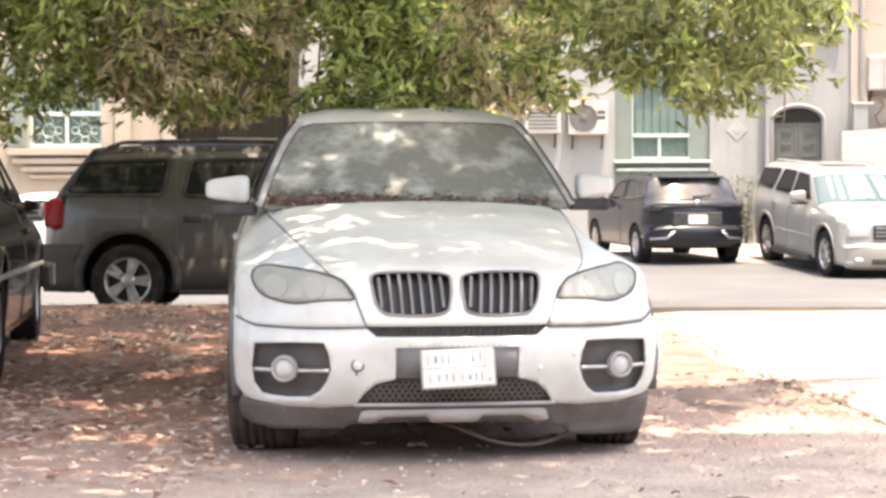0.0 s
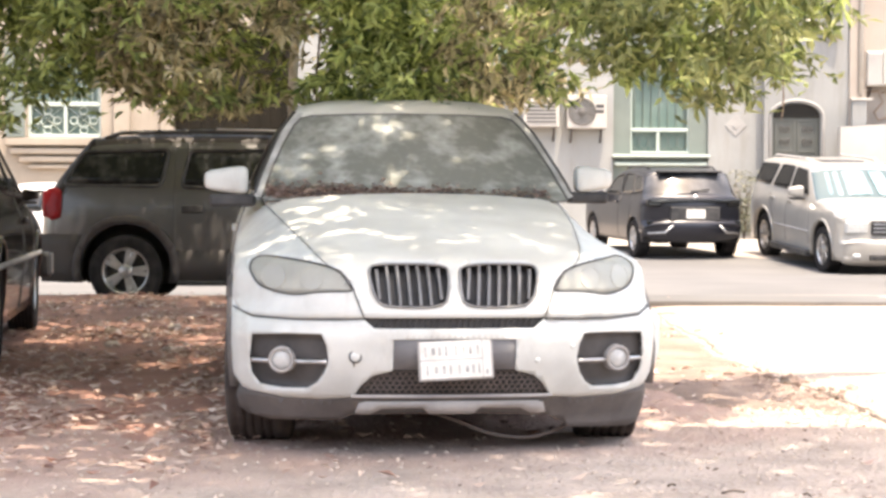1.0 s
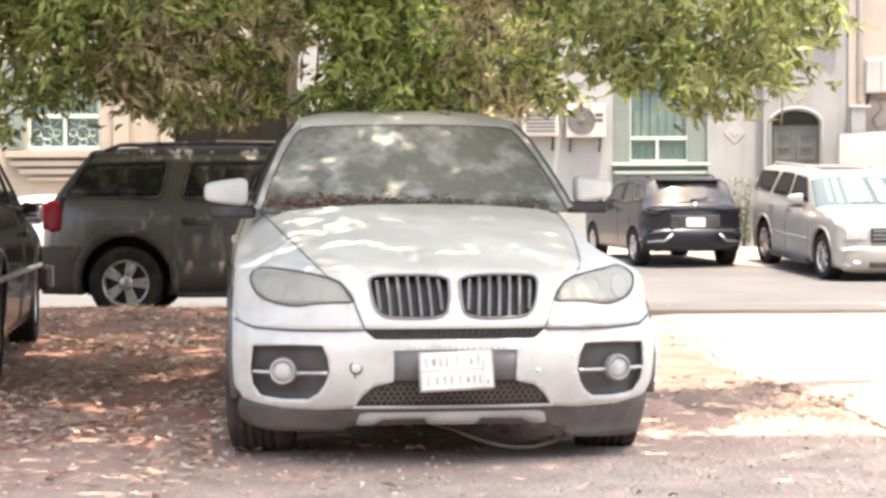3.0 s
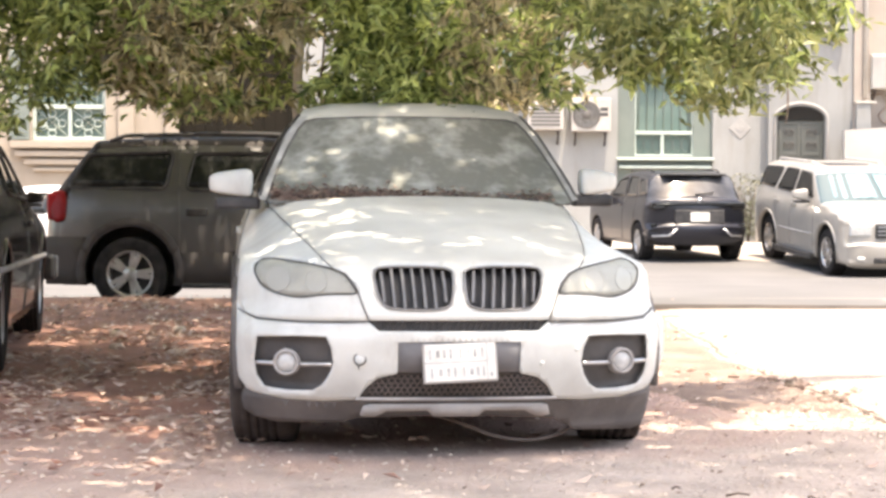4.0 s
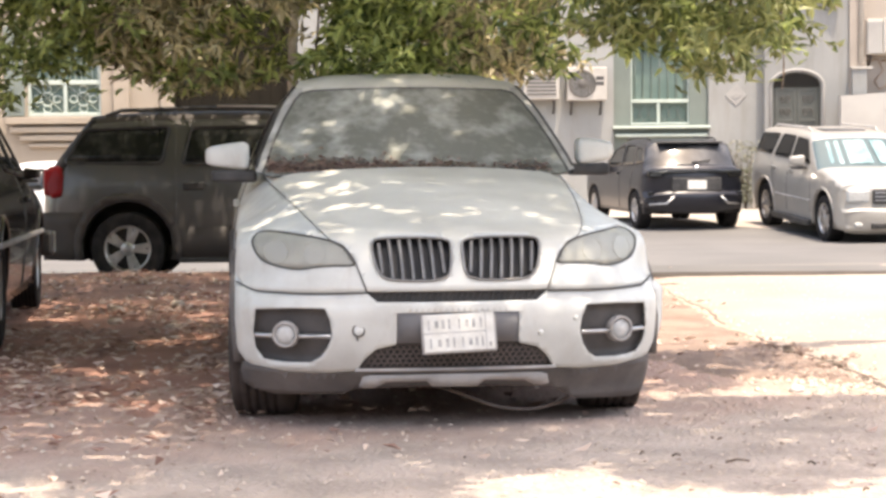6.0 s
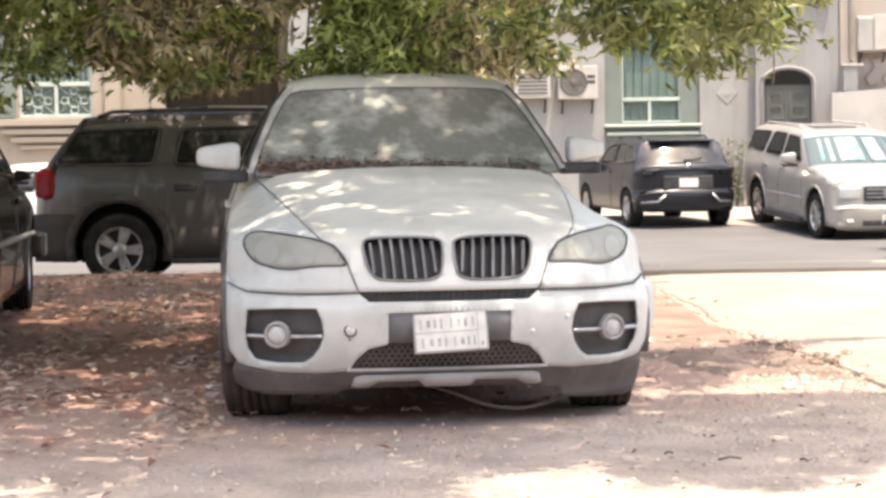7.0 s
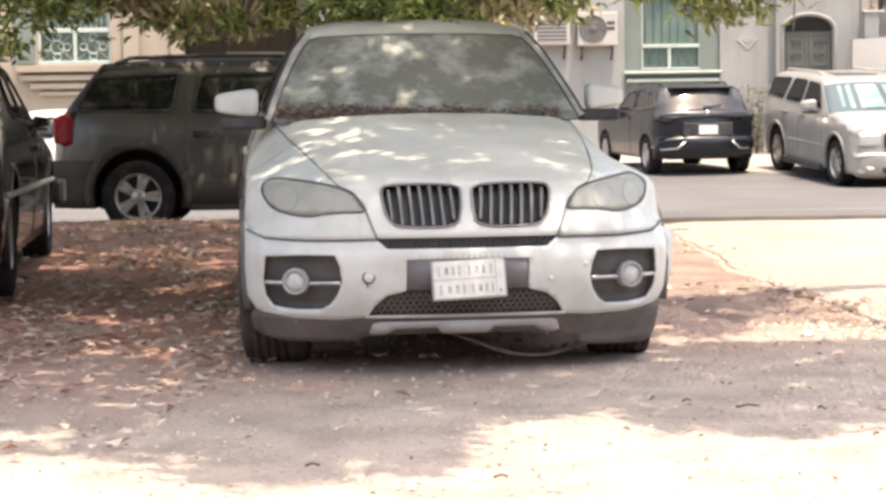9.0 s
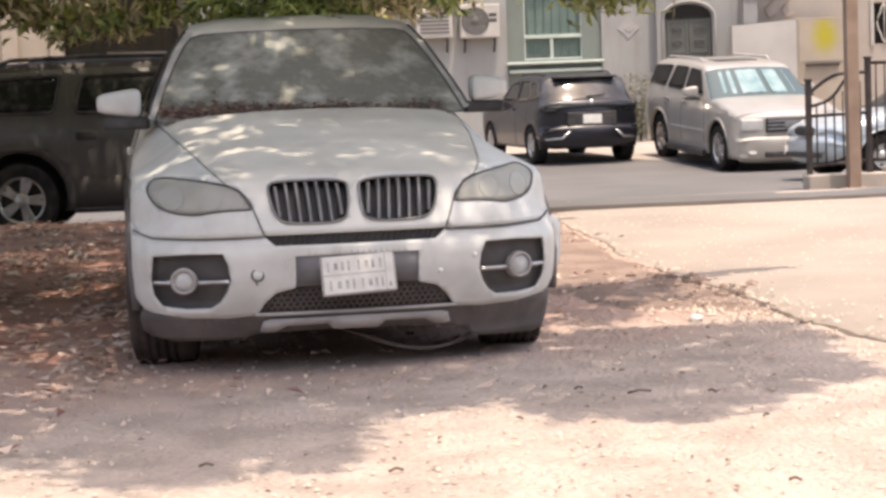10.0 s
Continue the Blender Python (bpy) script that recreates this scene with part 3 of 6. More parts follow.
rnd = random.Random(11)
spots, spots2 = [], []
while len(spots) < 11500:
    y = 6.6 + 12.6 * rnd.random() ** 0.9
    x = rnd.uniform(-7.5, 2.3)
    e = soil_edge(max(9.0, y))
    keep = 1.0 if x < e - 0.2 else 0.2 if x < e + 0.7 else 0.06
    if x > 1.0:
        keep *= 0.22
    keep *= 0.12 + 1.1 * max(0, 0.35 + 1.3 * noise.noise((x * 1.5, y * 1.1, 9)))
    keep *= 0.10 + 0.90 * min(1.0, max(0.0, (y - 7.3) / 2.6))
    if y > 15.2:
        keep *= 0.45
    elif 12.3 < y < 15.0 and x < -0.4:
        keep *= 1.5 if noise.noise((x * 1.1, y * 0.55, 31)) > 0.05 else 0.55
    if rnd.random() < keep:
        spots.append((x, y, ground_z(x, y) + 0.02 + rnd.random() * 0.02))
for i in range(380):
    y = rnd.gauss(11.0, 0.65)
    x = slab_edge(y) + rnd.gauss(-0.14, 0.15)
    spots2.append((x, y, ground_z(x, y) + 0.02 + 0.02 * rnd.random()))
for i in range(1200):
    y = 5.5 + 5.0 * rnd.random()
    x = rnd.uniform(-3.5, 3.0)
    if noise.noise((x * 1.1, y * 0.8, 20)) > -0.15 - 0.25 * (x < 0):
        spots2.append((x, y, ground_z(x, y) + 0.012))
tagged(put("ground_crumbs", leaf_mesh("ground_crumbs", spots2, 0.030, 0.014, 0.3, 13), CRUMBS), "crumbled leaf bits strewn on the sand", "leaf crumbs", kind="stuff")
tagged(put("leaf_litter", leaf_mesh("leaf_litter", spots, 0.078, 0.030, 0.25, 3), LITTER), "dry brown fallen leaves lying on the soil", "leaf litter", kind="stuff")

rnd = random.Random(5)
verts, faces = [], []
for i in range(6250):
    if i >= 6000:
        y = rnd.gauss(10.5, 0.55)
        x = slab_edge(y) + rnd.gauss(-0.25, 0.17)
        s = rnd.uniform(0.006, 0.024)
    elif i < 5600:
        x, y = rnd.uniform(-4, 4.5), 4.5 + 13 * rnd.random() ** 1.6
        s = rnd.uniform(0.004, 0.015)
    else:
        y = rnd.uniform(8.4, 17)
        x = slab_edge(y) + rnd.gauss(-0.1, 0.12)
        s = rnd.uniform(0.006, 0.02)
    z = ground_z(x, y) + (0.03 if x > slab_edge(y) else 0.004)
    o = len(verts)
    for q in ((1, 0, 0.2), (0, 1, 0.1), (-1, 0.2, 0.2), (-0.2, -1, 0.1), (0, 0, 0.9)):
        verts.append((x + q[0] * s * rnd.uniform(0.6, 1.3), y + q[1] * s * rnd.uniform(0.6, 1.3), z + q[2] * s))
    faces += [(o + a, o + b, o + 4) for a, b in ((0, 1), (1, 2), (2, 3), (3, 0))]
tagged(put("pebbles", mesh_of("pebbles", verts, faces, False), STONE), "small pale pebbles and rubble scattered on the sand", "pebbles", kind="stuff")


def stone(x, y, s, material=STONE, seed=0):
    bm = bmesh.new()
    bmesh.ops.create_icosphere(bm, subdivisions=2, radius=s)
    for v in bm.verts:
        v.co *= 1 + 0.35 * noise.noise(v.co / s * 1.3 + Vector((seed, 0, 0)))
        v.co.z *= 0.6
    ob = part("stone", bm, material, smooth=True)
    ob.location = (x, y, ground_z(x, y) + s * 0.35)
    return tagged(ob, "pale rough stone lying on the soil", "stone", group="stones on the ground")


for i, (x, y, s) in enumerate(((-2.98, 13.2, 0.05), (-1.65, 11.2, 0.035), (-2.35, 13.9, 0.06), (-1.9, 13.6, 0.05), (-1.25, 14.6, 0.045), (-2.5, 14.8, 0.07), (-2.1, 15.3, 0.06))):
    stone(x, y, s, seed=i * 3.3)
stone(1.81, 9.93, 0.038, WHITE_CAR, 40.0)
for x, y, l, a in ((1.10, 7.56, 0.10, 0.3), (0.79, 7.81, 0.05, 1.2), (0.91, 7.74, 0.04, 0.5), (1.44, 7.50, 0.05, 2.0), (-0.51, 6.46, 0.05, 0.2), (1.49, 6.87, 0.04, 0.9), (1.36, 5.75, 0.04, 2.6), (0.12, 6.2, 0.05, 0.4), (1.87, 16.9, 0.22, 0.1)):
    z = ground_z(x, y) + 0.012
    tagged(tube("twig", [(x, y, z), (x + l * 0.5 * math.cos(a), y + l * 0.5 * math.sin(a), z + 0.008), (x + l * math.cos(a), y + l * math.sin(a), z)], 0.0045, BARK, sides=6), "dark broken twig lying on the sand", "twig", group="twigs on the ground")

# lumps broken off the slab's edge, where the crack opens
rnd = random.Random(31)
for i in range(26):
    t = rnd.random()
    y = 12.2 - 1.3 * t
    bm = bmesh.new()
    q = rnd.uniform(0.022, 0.058)
    bmesh.ops.create_icosphere(bm, subdivisions=1, radius=q)
    for v in bm.verts:
        v.co *= 1 + 0.5 * noise.noise(v.co / q * 1.1 + Vector((i * 2.7, 0, 0)))
        v.co.z *= 0.7
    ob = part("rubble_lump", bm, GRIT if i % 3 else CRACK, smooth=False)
    ob.location = (slab_edge(y) + rnd.gauss(-0.03, 0.09), y, ground_z(2.1, y) + 0.012)
    tagged(ob, "dirty lump of concrete broken off the slab's edge", "rubble", group="rubble along the crack")


# ---- the building across the street ----
FY = 43.5
house = thing("apartment_house", "two-storey rendered house in cream and grey with mint window frames", "house")


def wall(name, x0, x1, z0, z1, y, material, holes=(), thick=0.3):
    """A wall facing the street, with its openings cut through."""
    v, f = sheet([(x0, z0), (x1, z0), (x1, z1), (x0, z1)], lambda a, b: (a, y, b), 0.6, holes, (0, thick, 0))
    return put(name, mesh_of(name, v, f, False), material, house)


def rect(x0, x1, z0, z1):
    return [(x0, z0), (x1, z0), (x1, z1), (x0, z1)]


def arch(x0, x1, z0, spring, top):
    c, r = (x0 + x1) / 2, (x1 - x0) / 2
    return [(x0, z0), (x1, z0)] + [(c + r * math.cos(w), spring + (top - spring) * math.sin(w)) for w in [math.pi * i / 12 for i in range(13)]]


wall("wall", -30, -6.2, 0, 9, FY, CREAM, [arch(-9.25, -7.6, 2.3, 3.35, 4.05)])
wall("wall", -6.2, -3.25, 4.7, 9, FY, CREAM)
wall("wall", -3.25, 3.85, 0, 9, FY, GREYW, [rect(1.2, 2.6, 3.6, 5.2)])
wall("wall", 3.85, 5.97, 0, 9, FY + 0.08, MINT, [rect(4.24, 5.55, 2.0, 3.9)])
wall("wall", 5.97, 7.18, 0, 9, FY, GREYW)
wall("wall", 7.18, 9.05, 0, 9, FY - 0.25, GREYW2, [arch(7.36, 8.44, 0.1, 2.82, 3.12)])
wall("wall", 9.05, 30, 0, 9, FY - 0.1, PINKW, [rect(12.12, 13.5, 2.08, 3.0)])
block("roof", (-30, 30, FY + 0.3, FY + 12, 8.9, 9.1), CONCRETE, house)
for x0, x1 in ((-30, -29.8), (29.8, 30)):
    block("wall", (x0, x1, FY + 0.3, FY + 12, 0, 8.9), CREAM, house)
block("wall", (-30, 30, FY + 11.8, FY + 12, 0, 8.9), CREAM, house)
# door in the arch, with panels
door = block("door", (7.3, 8.5, FY - 0.15, FY - 0.09, 0.1, 3.13), OLIVE, house, "olive metal door in a recessed arch")
for x0, x1 in ((7.42, 7.88), (7.92, 8.38)):
    block("leaf_frame", (x0, x0 + 0.05, FY - 0.172, FY - 0.145, 0.15, 2.78), OLIVE, door, bevel=0.008)
    block("leaf_frame", (x1 - 0.05, x1, FY - 0.172, FY - 0.145, 0.15, 2.78), OLIVE, door, bevel=0.008)
    for z in (0.2, 1.25, 2.05, 2.74):
        block("rail", (x0 + 0.05, x1 - 0.05, FY - 0.170, FY - 0.145, z - 0.03, z + 0.03), OLIVE, door, bevel=0.006)
    cx = (x0 + x1) / 2
    for zc, rr in ((0.72, 0.17), (1.48, 0.12), (1.80, 0.12), (2.24, 0.10), (2.52, 0.10)):
        for sx in (-1, 1):
            tube("scroll", [(cx + sx * (0.01 + rr * 0.5 + rr * (0.5 - 0.012 * k) * math.cos(0.5 * k)), FY - 0.165, zc + rr * (1 - 0.04 * k) * math.sin(0.5 * k)) for k in range(17)], 0.009, FAN, door, sides=5)
tp = arch(7.40, 8.40, 2.80, 2.84, 3.10)
v, f = sheet(tp, lambda a, b: (a, FY - 0.19, b), 0.3, (), (0, 0.02, 0))
put("transom", mesh_of("transom", v, f, False), GLASS, door)
jamb = [(7.31, 0.1)] + [(7.9 + 0.59 * math.cos(w), 2.82 + 0.36 * math.sin(w)) for w in [math.pi * (1 - i / 14) for i in range(15)]] + [(8.49, 0.1)]
tube("door_surround", [(x, FY - 0.25, z) for x, z in jamb], 0.035, ORNAMENT, house, sides=6)
# mint window with mullions and grilles
win = thing("window", "", "")
win.parent = house
block("pane", (4.2, 5.6, FY + 0.26, FY + 0.28, 1.95, 3.95), WINDOW, win)
for z in (2.0, 2.52, 3.9):
    block("frame_bar", (4.2, 5.6, FY + 0.12, FY + 0.25, z - 0.04, z + 0.04), MINT_BAR, win)
for x, z0, z1 in ((4.24, 2.0, 3.9), (5.55, 2.0, 3.9), (4.86, 2.0, 2.52)):
    block("frame_bar", (x - 0.035, x + 0.035, FY + 0.13, FY + 0.24, z0, z1), MINT_BAR, win)
for i in range(7):
    x = 4.24 + 1.31 * (i + 0.5) / 7
    tube("grille_bar", [(x, FY + 0.2, 2.56), (x, FY + 0.2, 3.5 + 0.15 * math.sin(i)), (x + 0.09, FY + 0.2, 3.6), (x + 0.17, FY + 0.2, 3.5)], 0.012, MINT, win, sides=5)
for cx in (4.55, 5.2):
    for k in range(3):
        tube("grille_ring", [(cx - 0.2 + 0.2 * k + 0.09 * math.cos(w), FY + 0.2, 2.26 + 0.17 * math.sin(w)) for w in [i * 0.5236 for i in range(12)]], 0.011, MINT, win, sides=5, close=True)
block("sill", (3.82, 6.0, FY - 0.14, FY + 0.08, 1.90, 1.965), MINT_BAR, house, bevel=0.02)
block("sill", (3.88, 5.94, FY - 0.10, FY + 0.08, 1.72, 1.785), MINT_BAR, house, bevel=0.015)
# diamond tile ornament
bm = bmesh.new()
box(bm, -0.17, 0.17, 0, 0.02, -0.17, 0.17, 0.006, Matrix.Translation((6.58, FY - 0.018, 2.63)) @ Matrix.Rotation(radians(45), 4, "Y"))
box(bm, -0.07, 0.07, -0.012, 0.01, -0.07, 0.07, 0.005, Matrix.Translation((6.58, FY - 0.018, 2.63)) @ Matrix.Rotation(radians(45), 4, "Y"))
part("ornament", bm, ORNAMENT, house, "pale diamond-shaped wall ornament")
# cream side: arched window, ledges, pilaster, dark gate
win = thing("window", "", "")
win.parent = house
block("pane", (-9.3, -7.55, FY + 0.26, FY + 0.28, 2.25, 4.1), WINDOW, win)
for z in (2.33, 3.05):
    block("frame_bar", (-9.25, -7.6, FY + 0.1, FY + 0.24, z - 0.05, z + 0.05), MINT_BAR, win)
for x, z0, z1 in ((-9.22, 2.3, 3.4), (-7.63, 2.3, 3.4), (-8.42, 2.3, 3.05)):
    block("frame_bar", (x - 0.04, x + 0.04, FY + 0.11, FY + 0.23, z0, z1), MINT_BAR, win)
tube("arch_bar", [(-8.425 + 0.8 * math.cos(w), FY + 0.17, 3.35 + 0.66 * math.sin(w)) for w in [math.pi * i / 14 for i in range(15)]], 0.05, MINT_BAR, win)
for i in range(13):
    x = -9.15 + 1.45 * i / 12
    tube("grille_bar", [(x, FY + 0.18, 3.08), (x, FY + 0.18, 3.35 + 0.6 * math.sqrt(max(0.02, 1 - ((x + 8.425) / 0.8) ** 2)))], 0.013, MINT_BAR, win, sides=5)
for cx in (-8.83, -8.02):
    for dx in (-0.36, 0.36):
        tube("grille_bar", [(cx + dx, FY + 0.18, 2.38), (cx, FY + 0.18, 2.7), (cx + dx, FY + 0.18, 3.0)], 0.02, MINT_BAR, win, sides=5)
    for dx, dz in ((-0.22, 0.0), (0.22, 0.0), (0.0, 0.22), (0.0, -0.22)):
        tube("grille_ring", [(cx + dx + 0.09 * math.cos(w), FY + 0.18, 2.68 + dz + 0.08 * math.sin(w)) for w in [i * 0.5236 for i in range(12)]], 0.016, MINT_BAR, win, sides=5, close=True)
    tube("grille_ring", [(cx + 0.15 * math.cos(w), FY + 0.18, 2.68 + 0.15 * math.sin(w)) for w in [i * 0.5236 for i in range(12)]], 0.018, MINT_BAR, win, sides=5, close=True)
block("trim", (-9.75, -9.3, FY - 0.05, FY, 2.3, 4.3), MINT, house)
for x0, x1, z0, z1, d in ((-9.7, -7.2, 2.12, 2.27, 0.25), (-9.6, -7.2, 1.93, 2.05, 0.2), (-9.4, -7.2, 1.75, 1.87, 0.16), (-9.2, -7.2, 1.6, 1.68, 0.12)):
    block("ledge", (x0, x1, FY - d, FY, z0, z1), CREAM, house, bevel=0.015)
block("pilaster", (-7.3, -6.95, FY - 0.14, FY, 0, 9), CREAM, house)
block("pilaster", (-6.25, -5.95, FY - 0.14, FY, 0, 9), CREAM, house)
gate = block("gate", (-5.95, -3.25, FY + 0.12, FY + 0.2, 0.05, 4.7), GATE, house, "dark brown metal gate")
for i in range(10):
    block("rib", (-5.88 + i * 0.26, -5.66 + i * 0.26, FY + 0.108, FY + 0.125, 0.1, 4.65), GATE, gate)
# upper window behind the leaves
block("pane", (1.15, 2.65, FY + 0.2, FY + 0.22, 3.55, 5.25), WINDOW, house)
block("sill", (1.0, 2.75, FY - 0.15, FY, 3.45, 3.6), AC_WHITE, house)
block("pilaster", (9.05, 9.42, FY - 0.32, FY - 0.1, 0, 9), PINKW, house)
tube("drain_pipe", [(9.3, FY - 0.37, 3.3), (9.3, FY - 0.37, 8.8)], 0.05, AC_WHITE, house)
win = thing("window", "", "")
win.parent = house
block("pane", (12.08, 13.54, FY + 0.1, FY + 0.12, 2.04, 3.04), GLASS, win)
for k in range(4):
    cx = 12.36 + 0.34 * k
    tube("grille_ring", [(cx + 0.15 * math.cos(w) * (1.15 - 0.3 * math.sin(2 * w) ** 2), FY - 0.13, 2.54 + 0.40 * math.sin(w) * (1.12 - 0.3 * math.sin(2 * w) ** 2)) for w in [i * 0.3927 for i in range(16)]], 0.022, AC_WHITE, win, sides=5, close=True)
    tube("grille_bar", [(cx, FY - 0.13, 2.1), (cx, FY - 0.13, 2.98)], 0.014, AC_WHITE, win, sides=5)
block("window_frame", (12.04, 12.12, FY - 0.15, FY - 0.09, 2.04, 3.04), AC_WHITE, win, bevel=0.008)


def ac_unit(x0, x1, z0, z1, front="fan"):
    """An outdoor air-conditioner on wall brackets."""
    ac = thing("air_conditioner", "aged white outdoor air conditioner on wall brackets", "air conditioner", group="air conditioners on the wall")
    y0, y1 = FY - 0.38, FY - 0.06
    block("casing", (x0, x1, y0, y1, z0, z1), AC_WHITE, ac, bevel=0.025)
    h, cx = z1 - z0, x0 + (x1 - x0) * 0.38
    if front == "fan":
        m = Matrix.Translation((cx, y0, (z0 + z1) / 2)) @ Matrix.Rotation(radians(-90), 4, "Z")
        lathe("fan_guard", [(0.001, 0.012), (h * 0.12, 0.014), (h * 0.13, 0.004), (h * 0.37, 0.004), (h * 0.38, 0.02), (h * 0.41, 0.02), (h * 0.42, -0.01)], FAN, ac, seg=28, m=m)
        for k in range(4):
            tube("guard_ring", [(cx + h * (0.17 + 0.055 * k) * math.cos(w), y0 - 0.012, (z0 + z1) / 2 + h * (0.17 + 0.055 * k) * math.sin(w)) for w in [i * 0.2618 for i in range(24)]], 0.005, GREYW2, ac, sides=4, close=True)
        for k in (0.62, 0.46):
            block("label_plate", (x1 - 0.24, x1 - 0.07, y0 - 0.006, y0 + 0.002, z0 + h * k, z0 + h * (k + 0.1)), BLACK, ac, bevel=0.002)
    elif front == "plain":
        block("front_panel", (x0 + (x1 - x0) * 0.49, x1 - 0.02, y0 - 0.05, y0 + 0.01, z0 + 0.03, z1 + 0.03), AC_WHITE, ac, bevel=0.02)
        block("side_panel", (x0 + 0.02, x0 + (x1 - x0) * 0.47, y0 - 0.02, y0 + 0.01, z0 + 0.02, z1 - 0.05), ORNAMENT, ac, bevel=0.015)
    else:
        for k in range(6):
            z = z0 + h * (0.15 + 0.13 * k)
            block("louvre", (x0 + 0.08, x1 - 0.08, y0 - 0.015, y0 + 0.002, z, z + 0.04), FAN, ac, bevel=0.004)
    for x in (x0 + 0.1, x1 - 0.12):
        tube("bracket", [(x, FY, z0 - 0.03), (x, y0 + 0.02, z0 - 0.02), (x, FY, z0 - 0.3)], 0.022, IRON, ac, sides=6)
    return ac


ac_unit(2.79, 3.67, 2.53, 3.27)
ac_unit(1.82, 2.62, 2.56, 3.2, "louvres")
ac_unit(9.42, 10.16, 3.49, 4.27, "plain")
for x in (9.62, 10.0):
    tube("scroll_bracket", ([(x - .2, FY - .14, 3.36), (x + .1, FY - .16, 3.40), (x + .22, FY - .16, 3.15), (x + .02, FY - .15, 2.92), (x + .12, FY - .15, 2.74), (x + .3, FY - .15, 2.82)]), 0.018, POST, house, sides=6)
meter = block("meter_box", (9.08, 9.40, FY - 0.5, FY - 0.325, 2.60, 3.17), GREYW2, house, "grey meter box on the pilaster", bevel=0.015)
block("lid", (9.05, 9.52, FY - 0.53, FY - 0.325, 3.17, 3.22), AC_WHITE, meter, bevel=0.01)
tube("sign_arm", [(7.92, FY - 0.3, 5.02), (8.8, FY - 0.34, 4.55)], 0.07, AC_WHITE, house, sides=6)
tube("conduit", [(8.6, FY - 0.29, 4.78), (8.6, FY - 0.29, 8.6)], 0.045, AC_WHITE, house, sides=8)

yard = thing("yard_wall", "low whitewashed yard wall at the building's corner", "wall", kind="structure")
v, f = sheet([(8.74, 0.05), (10.18, 0.05), (10.18, 2.66), (8.74, 2.57)], lambda a, b: (a, FY - 0.9, b), 0.4, (), (0, 0.25, 0))
put("wall", mesh_of("wall", v, f, False), WHITEWASH, yard)
block("wall", (10.18, 11.35, FY - 0.92, FY - 0.65, 0.05, 2.68), CREAM, yard, bevel=0.012)
block("wall", (11.1, 11.35, FY - 0.65, FY - 0.1, 0.05, 2.68), CREAM, yard)
tagged(block("paint_smear", (10.22, 11.25, FY - 0.928, FY - 0.921, 1.72, 2.66), SMEAR), "smear of yellow-green paint on the beige wall", "paint smear")
block("ledge", (10.35, 11.1, FY - 1.0, FY - 0.9, 1.62, 1.68), IRON, yard)


def shrub(x, y, h, w, seed):
    r = random.Random(seed)
    s = thing("shrub", "dusty grey-green shrub against the wall", "shrub", group="shrubs by the wall")
    z0 = road_z(x, y) + 0.02
    for i in range(5):
        dx, dy = r.uniform(-w, w) * 0.5, r.uniform(-0.2, 0.2)
        tube("stem", [(x, y, z0), (x + dx * 0.5, y + dy * 0.5, z0 + h * 0.5), (x + dx, y + dy, z0 + h * r.uniform(0.7, 0.95))], [0.02, 0.014, 0.005], BARK, s, sides=5)
    pts = [(x + r.gauss(0, w * 0.4), y + r.gauss(0, 0.15), z0 + h * (0.1 + 0.9 * r.random())) for _ in range(420)]
    put("foliage", leaf_mesh("foliage", pts, 0.11, 0.05, 0.1, seed, False), SHRUB, s)


# unseen walls, added to bounce sunlight back and fill reflections
back = thing("unseen_bounce_walls", "unseen cream walls added behind and beside the camera to bounce light", "house", kind="structure")
block("wall", (-45, 45, -26.4, -26, 0, 8.5), CREAM, back)
for sx in (-1, 1):
    block("wall", (sx * 45 - 0.2, sx * 45 + 0.2, -26, 19, 0, 6), CREAM, back)
shrub(6.7, FY - 0.6, 1.5, 0.5, 1)
shrub(7.0, FY - 1.0, 0.9, 0.6, 2)
shrub(6.35, FY - 0.7, 0.8, 0.5, 3)


